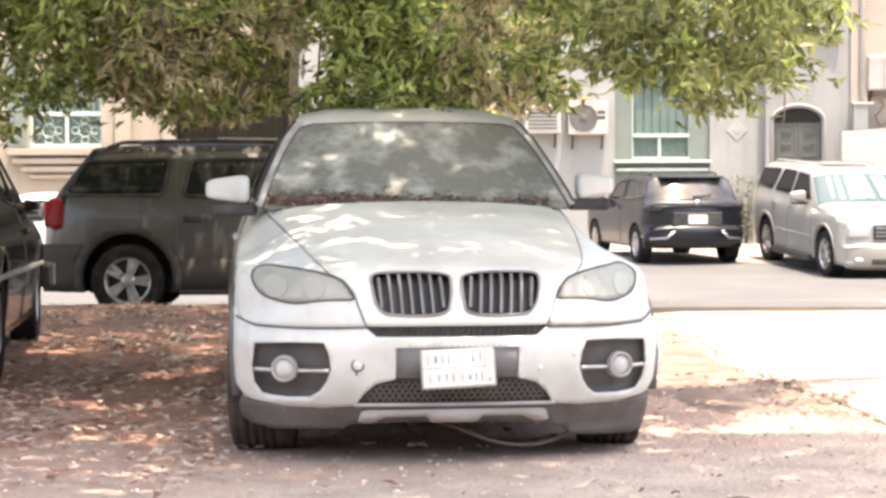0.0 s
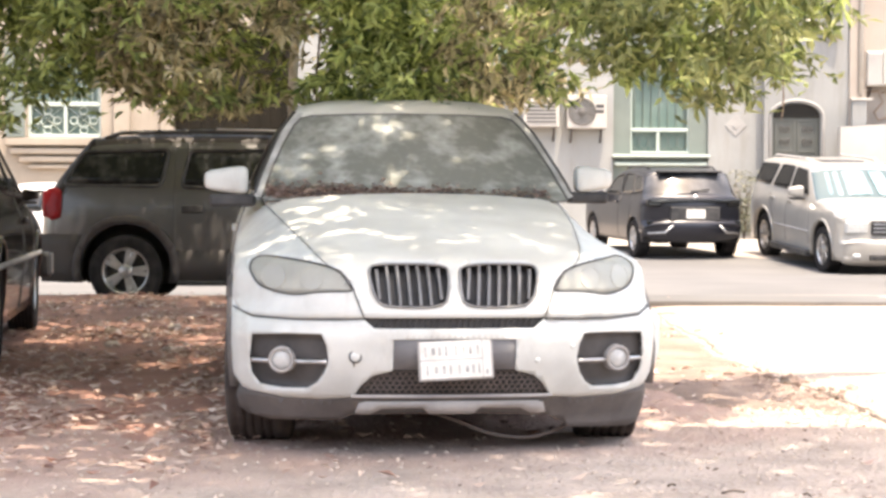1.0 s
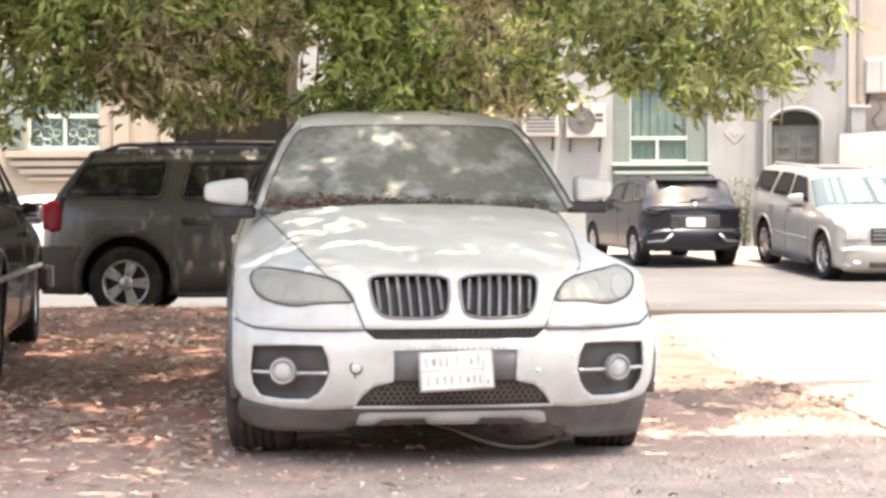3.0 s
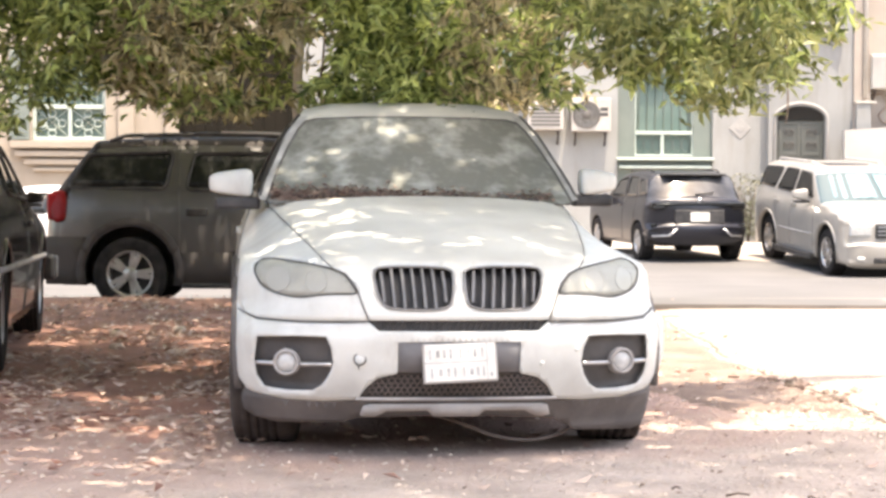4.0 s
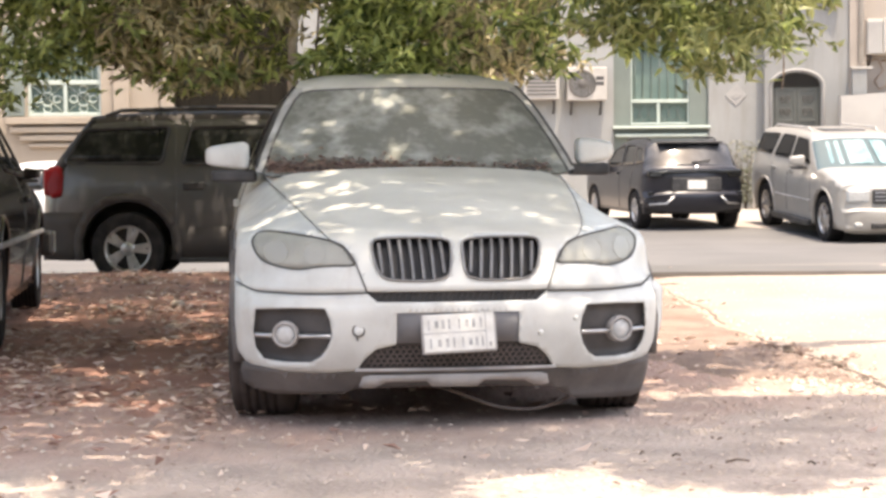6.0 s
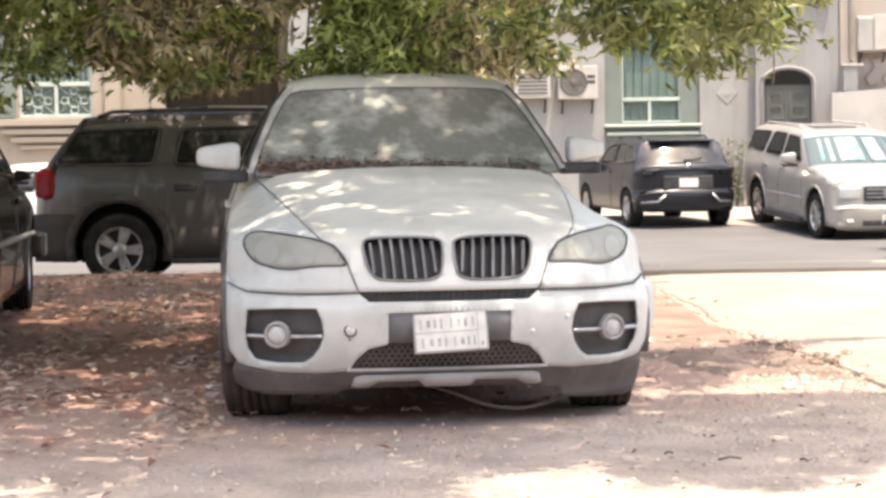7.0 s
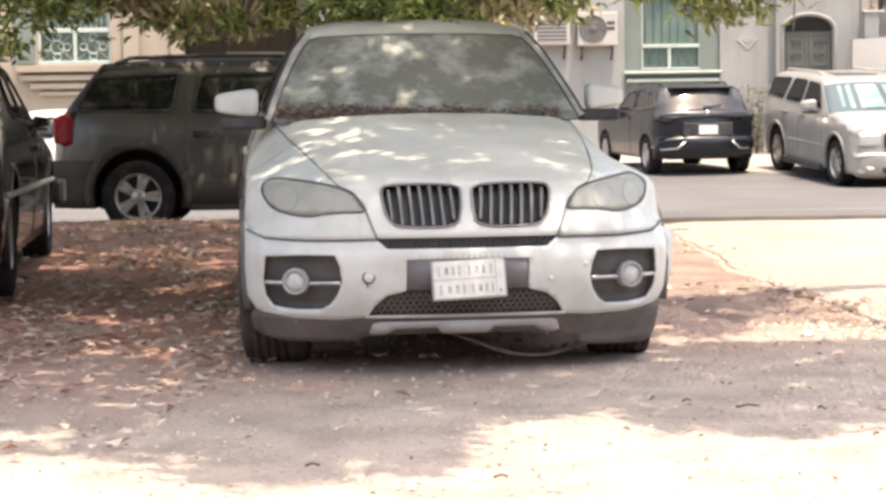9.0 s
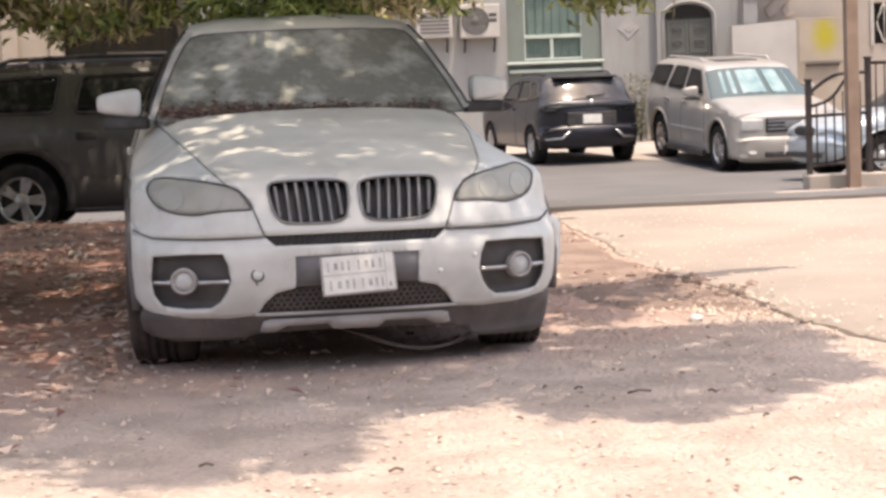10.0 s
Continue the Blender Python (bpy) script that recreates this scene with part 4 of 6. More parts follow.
# ---- vehicles ----
def wheel(car, x, y, z, r, width, out, rim_r, spokes=5, rim_mat=None, steer=0.0, twin=False, sw=0.042, rubber=None):
    """A tyre with its rim; out is +1 or -1, the side to which the rim looks."""
    m = Matrix.Translation((x, y, z)) @ Matrix.Rotation(radians(steer), 4, "Z") @ Matrix.Diagonal((out, 1, 1, 1))
    h = width / 2
    groove = []
    for k in range(5):
        a = -h * 0.7 + 1.4 * h * k / 5
        b = -h * 0.7 + 1.4 * h * (k + 1) / 5
        groove += [(r, a + 0.004), (r, b - 0.008), (r - 0.008, b - 0.006), (r - 0.008, b + 0.002)]
    prof = [(rim_r - 0.02, -h), (rim_r + 0.02, -h - 0.005), (r - 0.05, -h - 0.008), (r - 0.014, -h * 0.985), (r - 0.002, -h * 0.9)] + groove + [(r - 0.002, h * 0.9), (r - 0.014, h * 0.985), (r - 0.05, h + 0.008), (rim_r + 0.02, h + 0.005), (rim_r - 0.02, h)]
    t = lathe("tyre", prof, rubber or RUBBER, car, m=m, seg=48)
    rm = rim_mat or RIM
    rim = lathe("rim", [(rim_r - 0.005, h * 0.2), (rim_r - 0.005, h - 0.012), (rim_r - 0.03, h - 0.004), (rim_r - 0.045, h - 0.03), (rim_r - 0.05, h * 0.2)], rm, t, m=m)
    lathe("brake_disc", [(0.0, h * 0.1), (rim_r - 0.03, h * 0.1)], BLACK, t, m=m)
    bm = bmesh.new()
    for k in range(spokes):
        w = 2 * math.pi * k / spokes + 0.3
        for d in ((-0.16, 0.16) if twin else (0,)):
            half = sw * 0.4 if twin else sw
            box(bm, h - 0.05, h - 0.018, -half, half, 0.04, rim_r - 0.03, 0.006, m @ Matrix.Rotation(w + d, 4, "X"))
    part("spokes", bm, rm, rim)
    lathe("hub_cap", [(0.0, h - 0.005), (0.05, h - 0.008), (0.075, h - 0.02), (0.08, h - 0.06)], rm, rim, m=m, seg=20)
    return t


def smooth_line(pts, n=4):
    """An open smooth curve through points."""
    out = []
    for i in range(len(pts) - 1):
        p0, p1, p2, p3 = (Vector(pts[min(max(i + j - 1, 0), len(pts) - 1)]) for j in range(4))
        for s in range(n):
            t = s / n
            out.append(tuple(0.5 * (2 * p1 + (p2 - p0) * t + (2 * p0 - 5 * p1 + 4 * p2 - p3) * t * t + (3 * p1 - p0 - 3 * p2 + p3) * t ** 3)))
    return out + [tuple(pts[-1])]


def arch_line(yc, zc, r, z0):
    w0 = math.asin(max(-1, min(1, (z0 - zc) / r)))
    return [(yc + r * math.cos(w), zc + r * math.sin(w)) for w in [w0 + (math.pi - 2 * w0) * i / 16 for i in range(17)]]


def car_body(car, paint, segs, hw, sill, wheels, arch_r, round_r=0.07, bow=0.14, lower=None, side_holes=()):
    """A shell swept over the width along a side profile, from the front's foot over bonnet and roof to the rear's foot, and two sides
    with wheel arches. segs: (name, material, points); hw(y, z): half width."""
    line, spans = [], []
    for name, material, pts in segs:
        s = pts
        a = len(line) - 1 if line else 0
        line += s if not line else s[1:]
        spans.append((name, material, a, len(line) - 1))
    nrm = []
    for i in range(len(line)):
        a, b = Vector(line[max(i - 1, 0)]), Vector(line[min(i + 1, len(line) - 1)])
        d = (b - a).normalized()
        nrm.append(Vector((-d.y, d.x)))
    us = [-1, -0.985, -0.95, -0.89, -0.8, -0.6, -0.35, 0, 0.35, 0.6, 0.8, 0.89, 0.95, 0.985, 1]

    def at(i, u):
        t = max(0.0, (abs(u) - 0.72) / 0.28)
        off = round_r * (1 - math.sqrt(1 - t * t)) + bow * u * u * abs(nrm[i].x) ** 1.5
        q = Vector(line[i]) - nrm[i] * off
        e = Vector(line[i]) - nrm[i] * (round_r + bow * abs(nrm[i].x) ** 1.5)
        return (u * hw(e.x, e.y), q.x, q.y)

    edge = [(at(i, 1)[1], at(i, 1)[2]) for i in range(len(line))]
    for name, material, a, b in spans:
        verts = [at(i, u) for i in range(a, b + 1) for u in us]
        n = len(us)
        faces = [(j * n + i, j * n + i + 1, (j + 1) * n + i + 1, (j + 1) * n + i) for j in range(b - a) for i in range(n - 1)]
        put(name, mesh_of(name, verts, faces), material, car)
    bottom = []
    for yc, zc in sorted(wheels, reverse=True):
        bottom += arch_line(yc, zc, arch_r, sill)
    outline = edge + [(edge[-1][0], sill)] + bottom + [(edge[0][0], sill)]
    clean = [outline[0]]
    for p in outline[1:]:
        if (Vector(p) - Vector(clean[-1])).length > 0.004:
            clean.append(p)
    for s in (1, -1):
        v, f = sheet(clean, lambda a, b: (s * hw(a, b), a, b), 0.09, (), (-s * 0.04, 0, 0), flip=s < 0)
        put("side", mesh_of("side", v, f), paint, car)
        for yc, zc in wheels:
            ln = arch_line(yc, zc, arch_r + 0.004, sill)
            tube("arch_lip", [(s * (hw(a, b) - 0.004), a, b) for a, b in ln], 0.014, lower or paint, car, sides=6)
            vv = [(s * (hw(a, b) - d), a, b) for a, b in ln for d in (0.02, 0.34)]
            inner = len(vv)
            vv += [(s * (hw(yc, zc) - 0.34), yc, zc)]
            put("arch_liner", mesh_of("arch_liner", vv, [(2 * i, 2 * i + 1, 2 * i + 3, 2 * i + 2) for i in range(16)] + [(2 * i + 1, 2 * i + 3, inner) for i in range(16)]), BLACK, car)
    y0, y1 = edge[0][0] + 0.25, edge[-1][0] - 0.25
    block("underbody", (-hw(1.5, 0.5) + 0.35, hw(1.5, 0.5) - 0.35, y0, y1, sill - 0.02, sill + 0.4), BLACK, car)
    return edge


def side_glass(car, outline, hw, name="side_window", sides=(1, -1), material=None, rim=0.012, lift=0.006):
    for s in sides:
        v, f = sheet(corners(outline, 0.06), lambda a, b: (s * (hw(a, b) + lift), a, b), 0.08, (), (-s * 0.01, 0, 0), flip=s < 0)
        g = put(name, mesh_of(name, v, f), material or GLASS, car)
        if rim:
            tube("window_frame", [(s * (hw(a, b) + lift), a, b) for a, b in corners(outline, 0.06)], rim, BLACK, g, sides=5, close=True)


def table_hw(zs, ws, nose=0.0, length=5.0):
    def f(y, z):
        w = lerp_table(z, zs, ws)
        d = max(0.0, 0.55 - y, y - (length - 0.55)) / 0.55
        return w - nose * d * d
    return f


def door_seam(car, ys_zs, hw, sides=(1, -1)):
    for s in sides:
        tube("door_seam", [(s * (hw(a, b) + 0.001), a, b) for a, b in dense(ys_zs, 0.1, False)], 0.006, SEAM, car, sides=5)


def handle(car, y, z, hw, material, sides=(1, -1), tall=0.022):
    for s in sides:
        x = s * (hw(y, z) + 0.02)
        block("door_handle", (x - 0.018, x + 0.018, y - 0.11, y + 0.11, z - tall, z + tall), material, car, bevel=0.012)


def wing_mirror(car, x, y, z, w, h, d, shell, foot=None, deep=0.16):
    """A rounded mirror housing on a dark foot."""
    s = 1 if x > 0 else -1
    bm = bmesh.new()
    bmesh.ops.create_uvsphere(bm, u_segments=20, v_segments=12, radius=1)
    for v in bm.verts:
        c = v.co
        q = [math.copysign(abs(k) ** 0.42, k) for k in c]
        taper = 0.8 + 0.2 * s * q[0] * -1
        v.co = Vector((q[0] * w / 2, q[1] * d / 2 + 0.12 * w * q[0] * s, q[2] * h / 2 * taper))
    ob = part("mirror_shell", bm, shell, car, smooth=True)
    ob.location = (x, y, z)
    bm = bmesh.new()
    box(bm, -w * 0.5, w * 0.55, -d * 0.42, d * 0.42, -h * deep, h * 0.08, 0.02)
    for v in bm.verts:
        v.co.x *= -s
    ob = part("mirror_foot", bm, foot or BLACK, car)
    ob.location = (x - s * w * 0.12, y, z - h * 0.52)


# -- the white coupe-like off-roader in the bay --
NZ = (0.15, 0.22, 0.28, 0.35, 0.45, 0.55, 0.65, 0.72, 0.80, 0.86, 0.90, 0.94, 0.98, 1.02, 1.06, 1.10, 1.14, 1.18, 1.26)
NY = (0.20, 0.15, 0.10, 0.06, 0.02, 0.0, 0.01, 0.03, 0.06, 0.10, 0.16, 0.29, 0.47, 0.68, 0.90, 1.15, 1.40, 1.65, 2.1)
fine_z = np.linspace(0.12, 1.3, 240)
kern = np.exp(-np.linspace(-2, 2, 11) ** 2)
fine_y = np.convolve(np.pad(np.interp(fine_z, NZ, NY), 5, mode="edge"), kern / kern.sum(), "valid")


def ease(a, b, t):
    t = min(max((t - a) / (b - a), 0), 1)
    return t * t * (3 - 2 * t)


def nose(x, z, lift=0.0):
    """The front surface: how far back it lies at a height and half width."""
    ax = min(abs(x), 0.999)
    zz = z + ease(0.84, 1.0, z) * 0.045 * (ax / 0.75) ** 2 + ease(0.8, 0.95, z) * 0.14 * max(0, (ax - 0.66) / 0.3) ** 2
    y = float(np.interp(zz, fine_z, fine_y)) + 0.55 * (1 - math.sqrt(max(0, 1 - ax ** 2.8)))
    y += 0.16 * ease(0.62, 1.0, ax) * ease(0.55, 0.72, z)
    # crease under the bumper seam and a shallow scoop below the lamps
    y += 0.012 * math.exp(-((z - 0.60) / 0.03) ** 2) * ease(0.3, 0.45, ax)
    y -= 0.02 * math.exp(-((ax - 0.5) / 0.09) ** 2) * ease(0.7, 0.9, z) * (1 - ease(1.0, 1.12, z))
    return y - lift


def on_nose(lift=0.0):
    return lambda x, z: (x, nose(x, z, lift), z)


def screen_y(x, z):
    return 1.66 + 1.45 * (z - 1.175) + 0.2 * (x / 0.8) ** 2


SX_Z = (0.2, 0.3, 0.5, 0.75, 0.92, 1.0, 1.05, 1.12, 1.16, 1.25, 1.5, 1.6, 1.66, 1.8)
SX_X = (0.95, 0.965, 0.978, 0.972, 0.952, 0.925, 0.908, 0.878, 0.855, 0.825, 0.712, 0.642, 0.59, 0.5)


def flank(y, z):
    return lerp_table(z, SX_Z, SX_X)


RZ_Y = (2.2, 2.28, 2.38, 2.5, 2.7, 2.95, 3.3, 3.7, 4.1, 4.5, 4.8, 5.0)
RZ_Z = (1.575, 1.611, 1.652, 1.687, 1.71, 1.72, 1.70, 1.63, 1.52, 1.38, 1.22, 1.1)


def roof_z(x, y):
    d = y - 0.3125 * min(abs(x), 0.62) ** 2
    return lerp_table(d, RZ_Y, RZ_Z) - (0.012 * (x / 0.6) ** 2 + 0.03 * ease(0.4, 0.64, abs(x))) * ease(2.3, 2.6, d)


HEAD = [(.452, .752), (.468, .787), (.492, .824), (.53, .850), (.59, .866), (.66, .879), (.75, .889), (.82, .891), (.87, .878), (.893, .845), (.882, .805), (.85, .766), (.79, .742), (.70, .731), (.62, .742), (.54, .748)]
HOOD_EDGE = [(.81, 1.150), (.80, 1.12), (.735, 1.05), (.655, .965), (.595, .90), (.555, .862), (.50, .838), (.462, .795), (.442, .752), (.425, .70), (.402, .64)]
KIDNEY = [(.025, .83), (.045, .858), (.11, .866), (.19, .869), (.33, .866), (.372, .845), (.365, .77), (.338, .71), (.29, .687), (.15, .681), (.07, .69), (.035, .72)]
FOG = [(.585, .562), (.73, .562), (.885, .552), (.895, .45), (.885, .375), (.85, .325), (.75, .313), (.64, .316), (.60, .343), (.572, .385), (.553, .445), (.562, .51)]


def flip_x(pts):
    return [(-x, z) for x, z in reversed(pts)]


suv = thing("off_roader", "dust-covered white sport off-roader with twin kidney grille, parked on sand", "car", pose(0.065, 8.5, 0.0, 0, 0, 6.3))
panel("bonnet", mirrored([(0, 1.178), (.4, 1.172), (.65, 1.163)] + HOOD_EDGE + [(.38, .637), (0, .637)]), on_nose(0.003), WHITE_TOP, suv, "dust-covered white bonnet", 0.028, [rounded(KIDNEY, 3), rounded(flip_x(KIDNEY), 3)], (0, 0.03, -0.004))
for s in (1, -1):
    def o(pts):
        return pts if s > 0 else flip_x(pts)
    wing = o([(.402, .632), (.5, .628), (.7, .626), (.885, .63), (.945, .652)] + [(flank(0, z), z) for z in (.70, .75, .8, .86, .92, .96, 1.0, 1.05, 1.09, 1.12, 1.16)] + HOOD_EDGE[:-1])
    panel("wing", wing, on_nose(), WHITE, suv, step=0.028, holes=[rounded(o(HEAD), 3)], back=(0, 0.03, 0))
    lamp = panel("headlight", rounded(o(HEAD), 3), on_nose(-0.006), LENS, suv, "yellowed hazy headlight lens", 0.03, back=(0, 0.05, 0))
    for cx, cz, r in ((.79, .806, .052), (.625, .803, .048)):
        ring = [(s * (cx + r * math.cos(w)), cz + r * math.sin(w)) for w in [i * 0.2618 for i in range(24)]]
        panel("reflector", ring, on_nose(-0.0045), LENS_IN, lamp, step=0.02)
        tube("ring", [(x, nose(x, z, -0.004), z) for x, z in ring], 0.0015, LENS_IN, lamp, sides=5, close=True)
    tube("lamp_edge", [(x, nose(x, z, 0.001), z) for x, z in rounded(o(HEAD), 3)], 0.0042, SEAM, lamp, sides=5, close=True)
    tube("bonnet_gap", [(s * x, nose(x, z, 0.0035), z) for x, z in dense(HOOD_EDGE, 0.03, False)], 0.0028, SEAM, suv, sides=5)
    tube("bumper_gap", [(s * x, nose(x, z, 0.002), z) for x, z in dense([(.402, .63), (.7, .626), (.885, .63), (.945, .652), (.968, .66)], 0.04, False)], 0.006 if s > 0 else 0.0034, SEAM, suv, sides=5)
    # kidney grille
    kid = tube("grille_frame", [(x, nose(x, z, 0.008), z) for x, z in rounded(o(KIDNEY), 4)], 0.0055, SLATM, suv, "dull chrome kidney frame", close=True)
    panel("grille_backing", rounded(o(KIDNEY), 3), on_nose(-0.055), GRILL, kid, step=0.06)
    for k in range(7):
        x = .052 + .318 * (k + 0.4) / 7
        lean = 0.012
        zt = .862 - (0.012 if k in (0, 6) else 0) - max(0, (x - .33) * .3)
        zb = .69 + (0.025 if k == 0 else 0) + max(0, (x - .29) * .5)
        bm = bmesh.new()
        for i in range(7):
            z = zb + (zt - zb) * i / 6
            xx = s * (x - lean * (1 - i / 6))
            y = nose(xx, z, 0.004)
            for dx, dy in ((-.0055, .05), (-.0074, .010), (0, 0), (.0074, .010), (.0055, .05)):
                bm.verts.new((xx + dx, y + dy, z))
        bm.verts.ensure_lookup_table()
        for i in range(6):
            for j in range(4):
                bm.faces.new([bm.verts[i * 5 + j], bm.verts[i * 5 + j + 1], bm.verts[i * 5 + 5 + j + 1], bm.verts[i * 5 + 5 + j]])
        part("slat", bm, SLATM, kid, smooth=True)
    # fog lamp nest
    nest = panel("fog_nest", o(FOG), on_nose(-0.05), NEST, suv, "dark plastic fog lamp nest", 0.04, back=(0, -0.05, 0))
    c, r = (.757, .442), .052
    yl = nose(c[0], c[1], 0.0)
    m = Matrix.Translation((s * c[0], yl, c[1])) @ Matrix.Rotation(radians(-90 + 13 * s), 4, "Z")
    fog = lathe("fog_lamp", [(0.0, 0.012), (r * 0.5, 0.01), (r * 0.85, 0.0), (r * 0.87, -0.01)], LAMPG, nest, "round clear fog lamp", seg=32, m=m)
    lathe("lamp_ring", [(r * 0.86, -0.03), (r * 0.87, 0.008), (r, 0.016), (r * 1.13, 0.004), (r * 1.17, -0.05)], SILVER, fog, seg=32, m=m)
    for a, b in ((.558, .70), (.812, .885)):
        tube("cross_bar", [(s * x, nose(x, .436, -0.012), .436 - 0.012 * (x - .7)) for x in np.linspace(a, b, 7)], 0.0105, CHROME, nest)
# slot under the kidneys
panel("upper_intake", mirrored([(0, .637), (.39, .64), (.395, .628), (.36, .59), (0, .588)]), on_nose(-0.03), GRILL, suv, step=0.05)
for k in range(26):
    x = -.34 + .68 * k / 25
    tube("mesh_wire", [(x - .012, nose(x, .61, -0.02), .592), (x + .012, nose(x, .61, -0.02), .634)], 0.003, BLACK, suv, sides=4)
# bumper skin
GRL = [(.44, .283), (.407, .335), (.36, .378), (.28, .398)]
bump_half = [(0, .586), (.355, .588), (.40, .628)] + [(.5, .622), (.7, .62), (.885, .624), (.94, .645), (.965, .655)] + [(flank(0, z), z) for z in (.6, .5, .42, .36)] + [(.93, .305), (.90, .293), (.75, .270), (.58, .266), (.447, .276)] + GRL + [(.272, .404), (.272, .54), (0, .542)]
bumper = panel("front_bumper", mirrored(bump_half), on_nose(), WHITE, suv, "scuffed dusty white bumper", 0.026, [FOG, flip_x(FOG)], (0, 0.035, 0))
panel("plate_carrier", mirrored([(0, .541), (.271, .54), (.271, .404), (0, .403)]), on_nose(-0.004), CARRIER, bumper, step=0.05, back=(0, 0.02, 0))
panel("lower_grille", mirrored([(0, .402), (.28, .398), (.36, .378), (.407, .335), (.44, .283), (0, .28)]), on_nose(-0.04), GRILL, suv, step=0.05)
verts, faces = [], []
for row in range(5):
    for k in range(30):
        x = -.42 + .028 * k + (0.014 if row % 2 else 0)
        z = .30 + .0215 * row
        if not inside((x, z), mirrored([(0, .402), (.28, .398), (.36, .378), (.407, .335), (.44, .283), (0, .28)])):
            continue
        for i in range(6):
            w0, w1 = math.pi / 3 * i, math.pi / 3 * (i + 1)
            o4 = len(verts)
            for w, r, d in ((w0, .0155, 0), (w1, .0155, 0), (w1, .0115, 0), (w0, .0115, 0)):
                verts.append((x + r * math.cos(w), nose(x, z, -0.018 - d), z + r * 0.78 * math.sin(w)))
            faces.append((o4, o4 + 1, o4 + 2, o4 + 3))
put("grille_honeycomb", mesh_of("grille_honeycomb", verts, faces, False), MESHED, suv)
bm_pts = [(x, nose(x, .281, 0.004), .281) for x in np.linspace(-.45, .45, 19)]
tube("grille_strip", bm_pts, 0.0075, SILVER, suv, "thin dull silver strip")
APRON = [(.447, .27), (.58, .261), (.75, .265), (.90, .288), (.94, .30), (.952, .25)]
panel("lower_apron", [(0, .273)] + APRON + [(.945, .16), (.91, .112), (.86, .103), (.56, .12), (.45, .18), (0, .20), (-.44, .19), (-.5, .165), (-.80, .155), (-.90, .175), (-.94, .20)] + flip_x(APRON), on_nose(-0.006), CLAD, suv, "grey plastic lower apron", 0.035, back=(0, 0.1, 0.02))
skid = mirrored([(0, .258), (.385, .256), (.415, .247), (.43, .20), (.40, .192), (.36, .195), (.31, .222), (.13, .225), (.1, .195), (0, .195)])
panel("skid_plate", skid, on_nose(0.006), SILVER, suv, "dusty silver skid plate", 0.035, back=(0, 0.06, 0))
# tow cap hole and small sensor caps
m = Matrix.Translation((-.438, nose(-.438, .464, 0.0), .464)) @ Matrix.Rotation(radians(-96), 4, "Z")
cap = lathe("tow_cap", [(0.0, 0.002), (.021, 0.003), (.0225, -0.004)], WHITE, suv, seg=24, m=m)
lathe("cap_gap", [(.0225, 0.0), (.024, 0.004), (.029, 0.003), (.0295, -0.01)], SEAM, cap, seg=24, m=m)
tube("scratch", [(-.445, nose(-.445, .435, 0.001), .437), (-.441, nose(-.441, .42, 0.001), .418)], 0.0028, SEAM, suv, sides=5)
for x, z in ((.37, .445), (.53, .505)):
    m = Matrix.Translation((x, nose(x, z, 0.0), z)) @ Matrix.Rotation(radians(-90), 4, "Z")
    lathe("sensor_cap", [(0.0, 0.004), (.012, 0.003), (.0135, -0.004)], WHITE_TOP, suv, seg=16, m=m)
# number plate with bars in place of its writing
pl = new("number_plate")
pl.parent = suv
pl.location = (0.0, nose(0, .45, 0.022), .454)
pl.rotation_euler = (radians(-7), radians(-2.6), 0)
block("plate_frame", (-.166, .166, 0.0, .012, -.091, .091), SILVER, pl, bevel=0.006)
plate = block("plate_face", (-.157, .157, -0.004, .006, -.083, .083), PLATEW, pl, bevel=0.004)
for zc, xs in ((.04, (-.135, -.105, -.075, -.045, 0.0, .03, .06, .095)), (-.042, (-.13, -.095, -.06, -.028, .012, .042, .07, .098))):
    for i, x in enumerate(xs):
        hh = (.024, .017, .021, .024)[i % 4]
        block("ink_bar", (x, x + (.007, .015, .013, .008)[i % 4], -0.0055, -.003, zc - hh, zc + hh * 0.8), INK, pl, bevel=0)
block("ink_bar", (-.157, .118, -0.0052, -.003, -.003, .002), INK, pl, bevel=0)
block("ink_bar", (.118, .121, -0.0052, -.003, -.083, .083), INK, pl, bevel=0)
block("ink_bar", (.132, .142, -0.0052, -.003, -.07, -.05), INK, pl, bevel=0)
# windscreen, pillars, roof
WT = [(0, 1.612), (.3, 1.61), (.53, 1.603), (.59, 1.588), (.63, 1.545), (.69, 1.445), (.755, 1.31), (.815, 1.150), (.80, 1.135), (0, 1.165)]
panel("windscreen", mirrored(WT), lambda x, z: (x, screen_y(x, z), z), SCREEN, suv, "windscreen blind with dust, its pale patches also painting reflections", 0.05)
tube("screen_seal", [(x, screen_y(x, z) - 0.002, z) for x, z in mirrored(WT[:9]) + [WT[0]]], 0.006, SEAM, suv, sides=6)
for s in (1, -1):
    pil = [(.59, 1.588), (.63, 1.545), (.69, 1.445), (.755, 1.31), (.815, 1.150), (flank(0, 1.16), 1.16), (flank(0, 1.25), 1.25), (flank(0, 1.38), 1.38), (flank(0, 1.5), 1.5), (flank(0, 1.62), 1.62), (.575, 1.62)]
    panel("pillar", pil if s > 0 else flip_x(pil), lambda x, z: (x, screen_y(x, z), z), PILLAR_DUST, suv, step=0.04)
    tube("pillar_trim", [(s * (flank(0, z) - 0.004), screen_y(flank(0, z), z) + 0.012, z) for z in np.linspace(1.17, 1.62, 9)], 0.013, BLACK, suv, sides=6)
panel("roof_header", mirrored([(0, 1.622), (.575, 1.62), (.585, 1.59), (.53, 1.604), (.3, 1.611), (0, 1.613)]), lambda x, z: (x, screen_y(x, z), z), WHITE_TOP, suv, step=0.04)
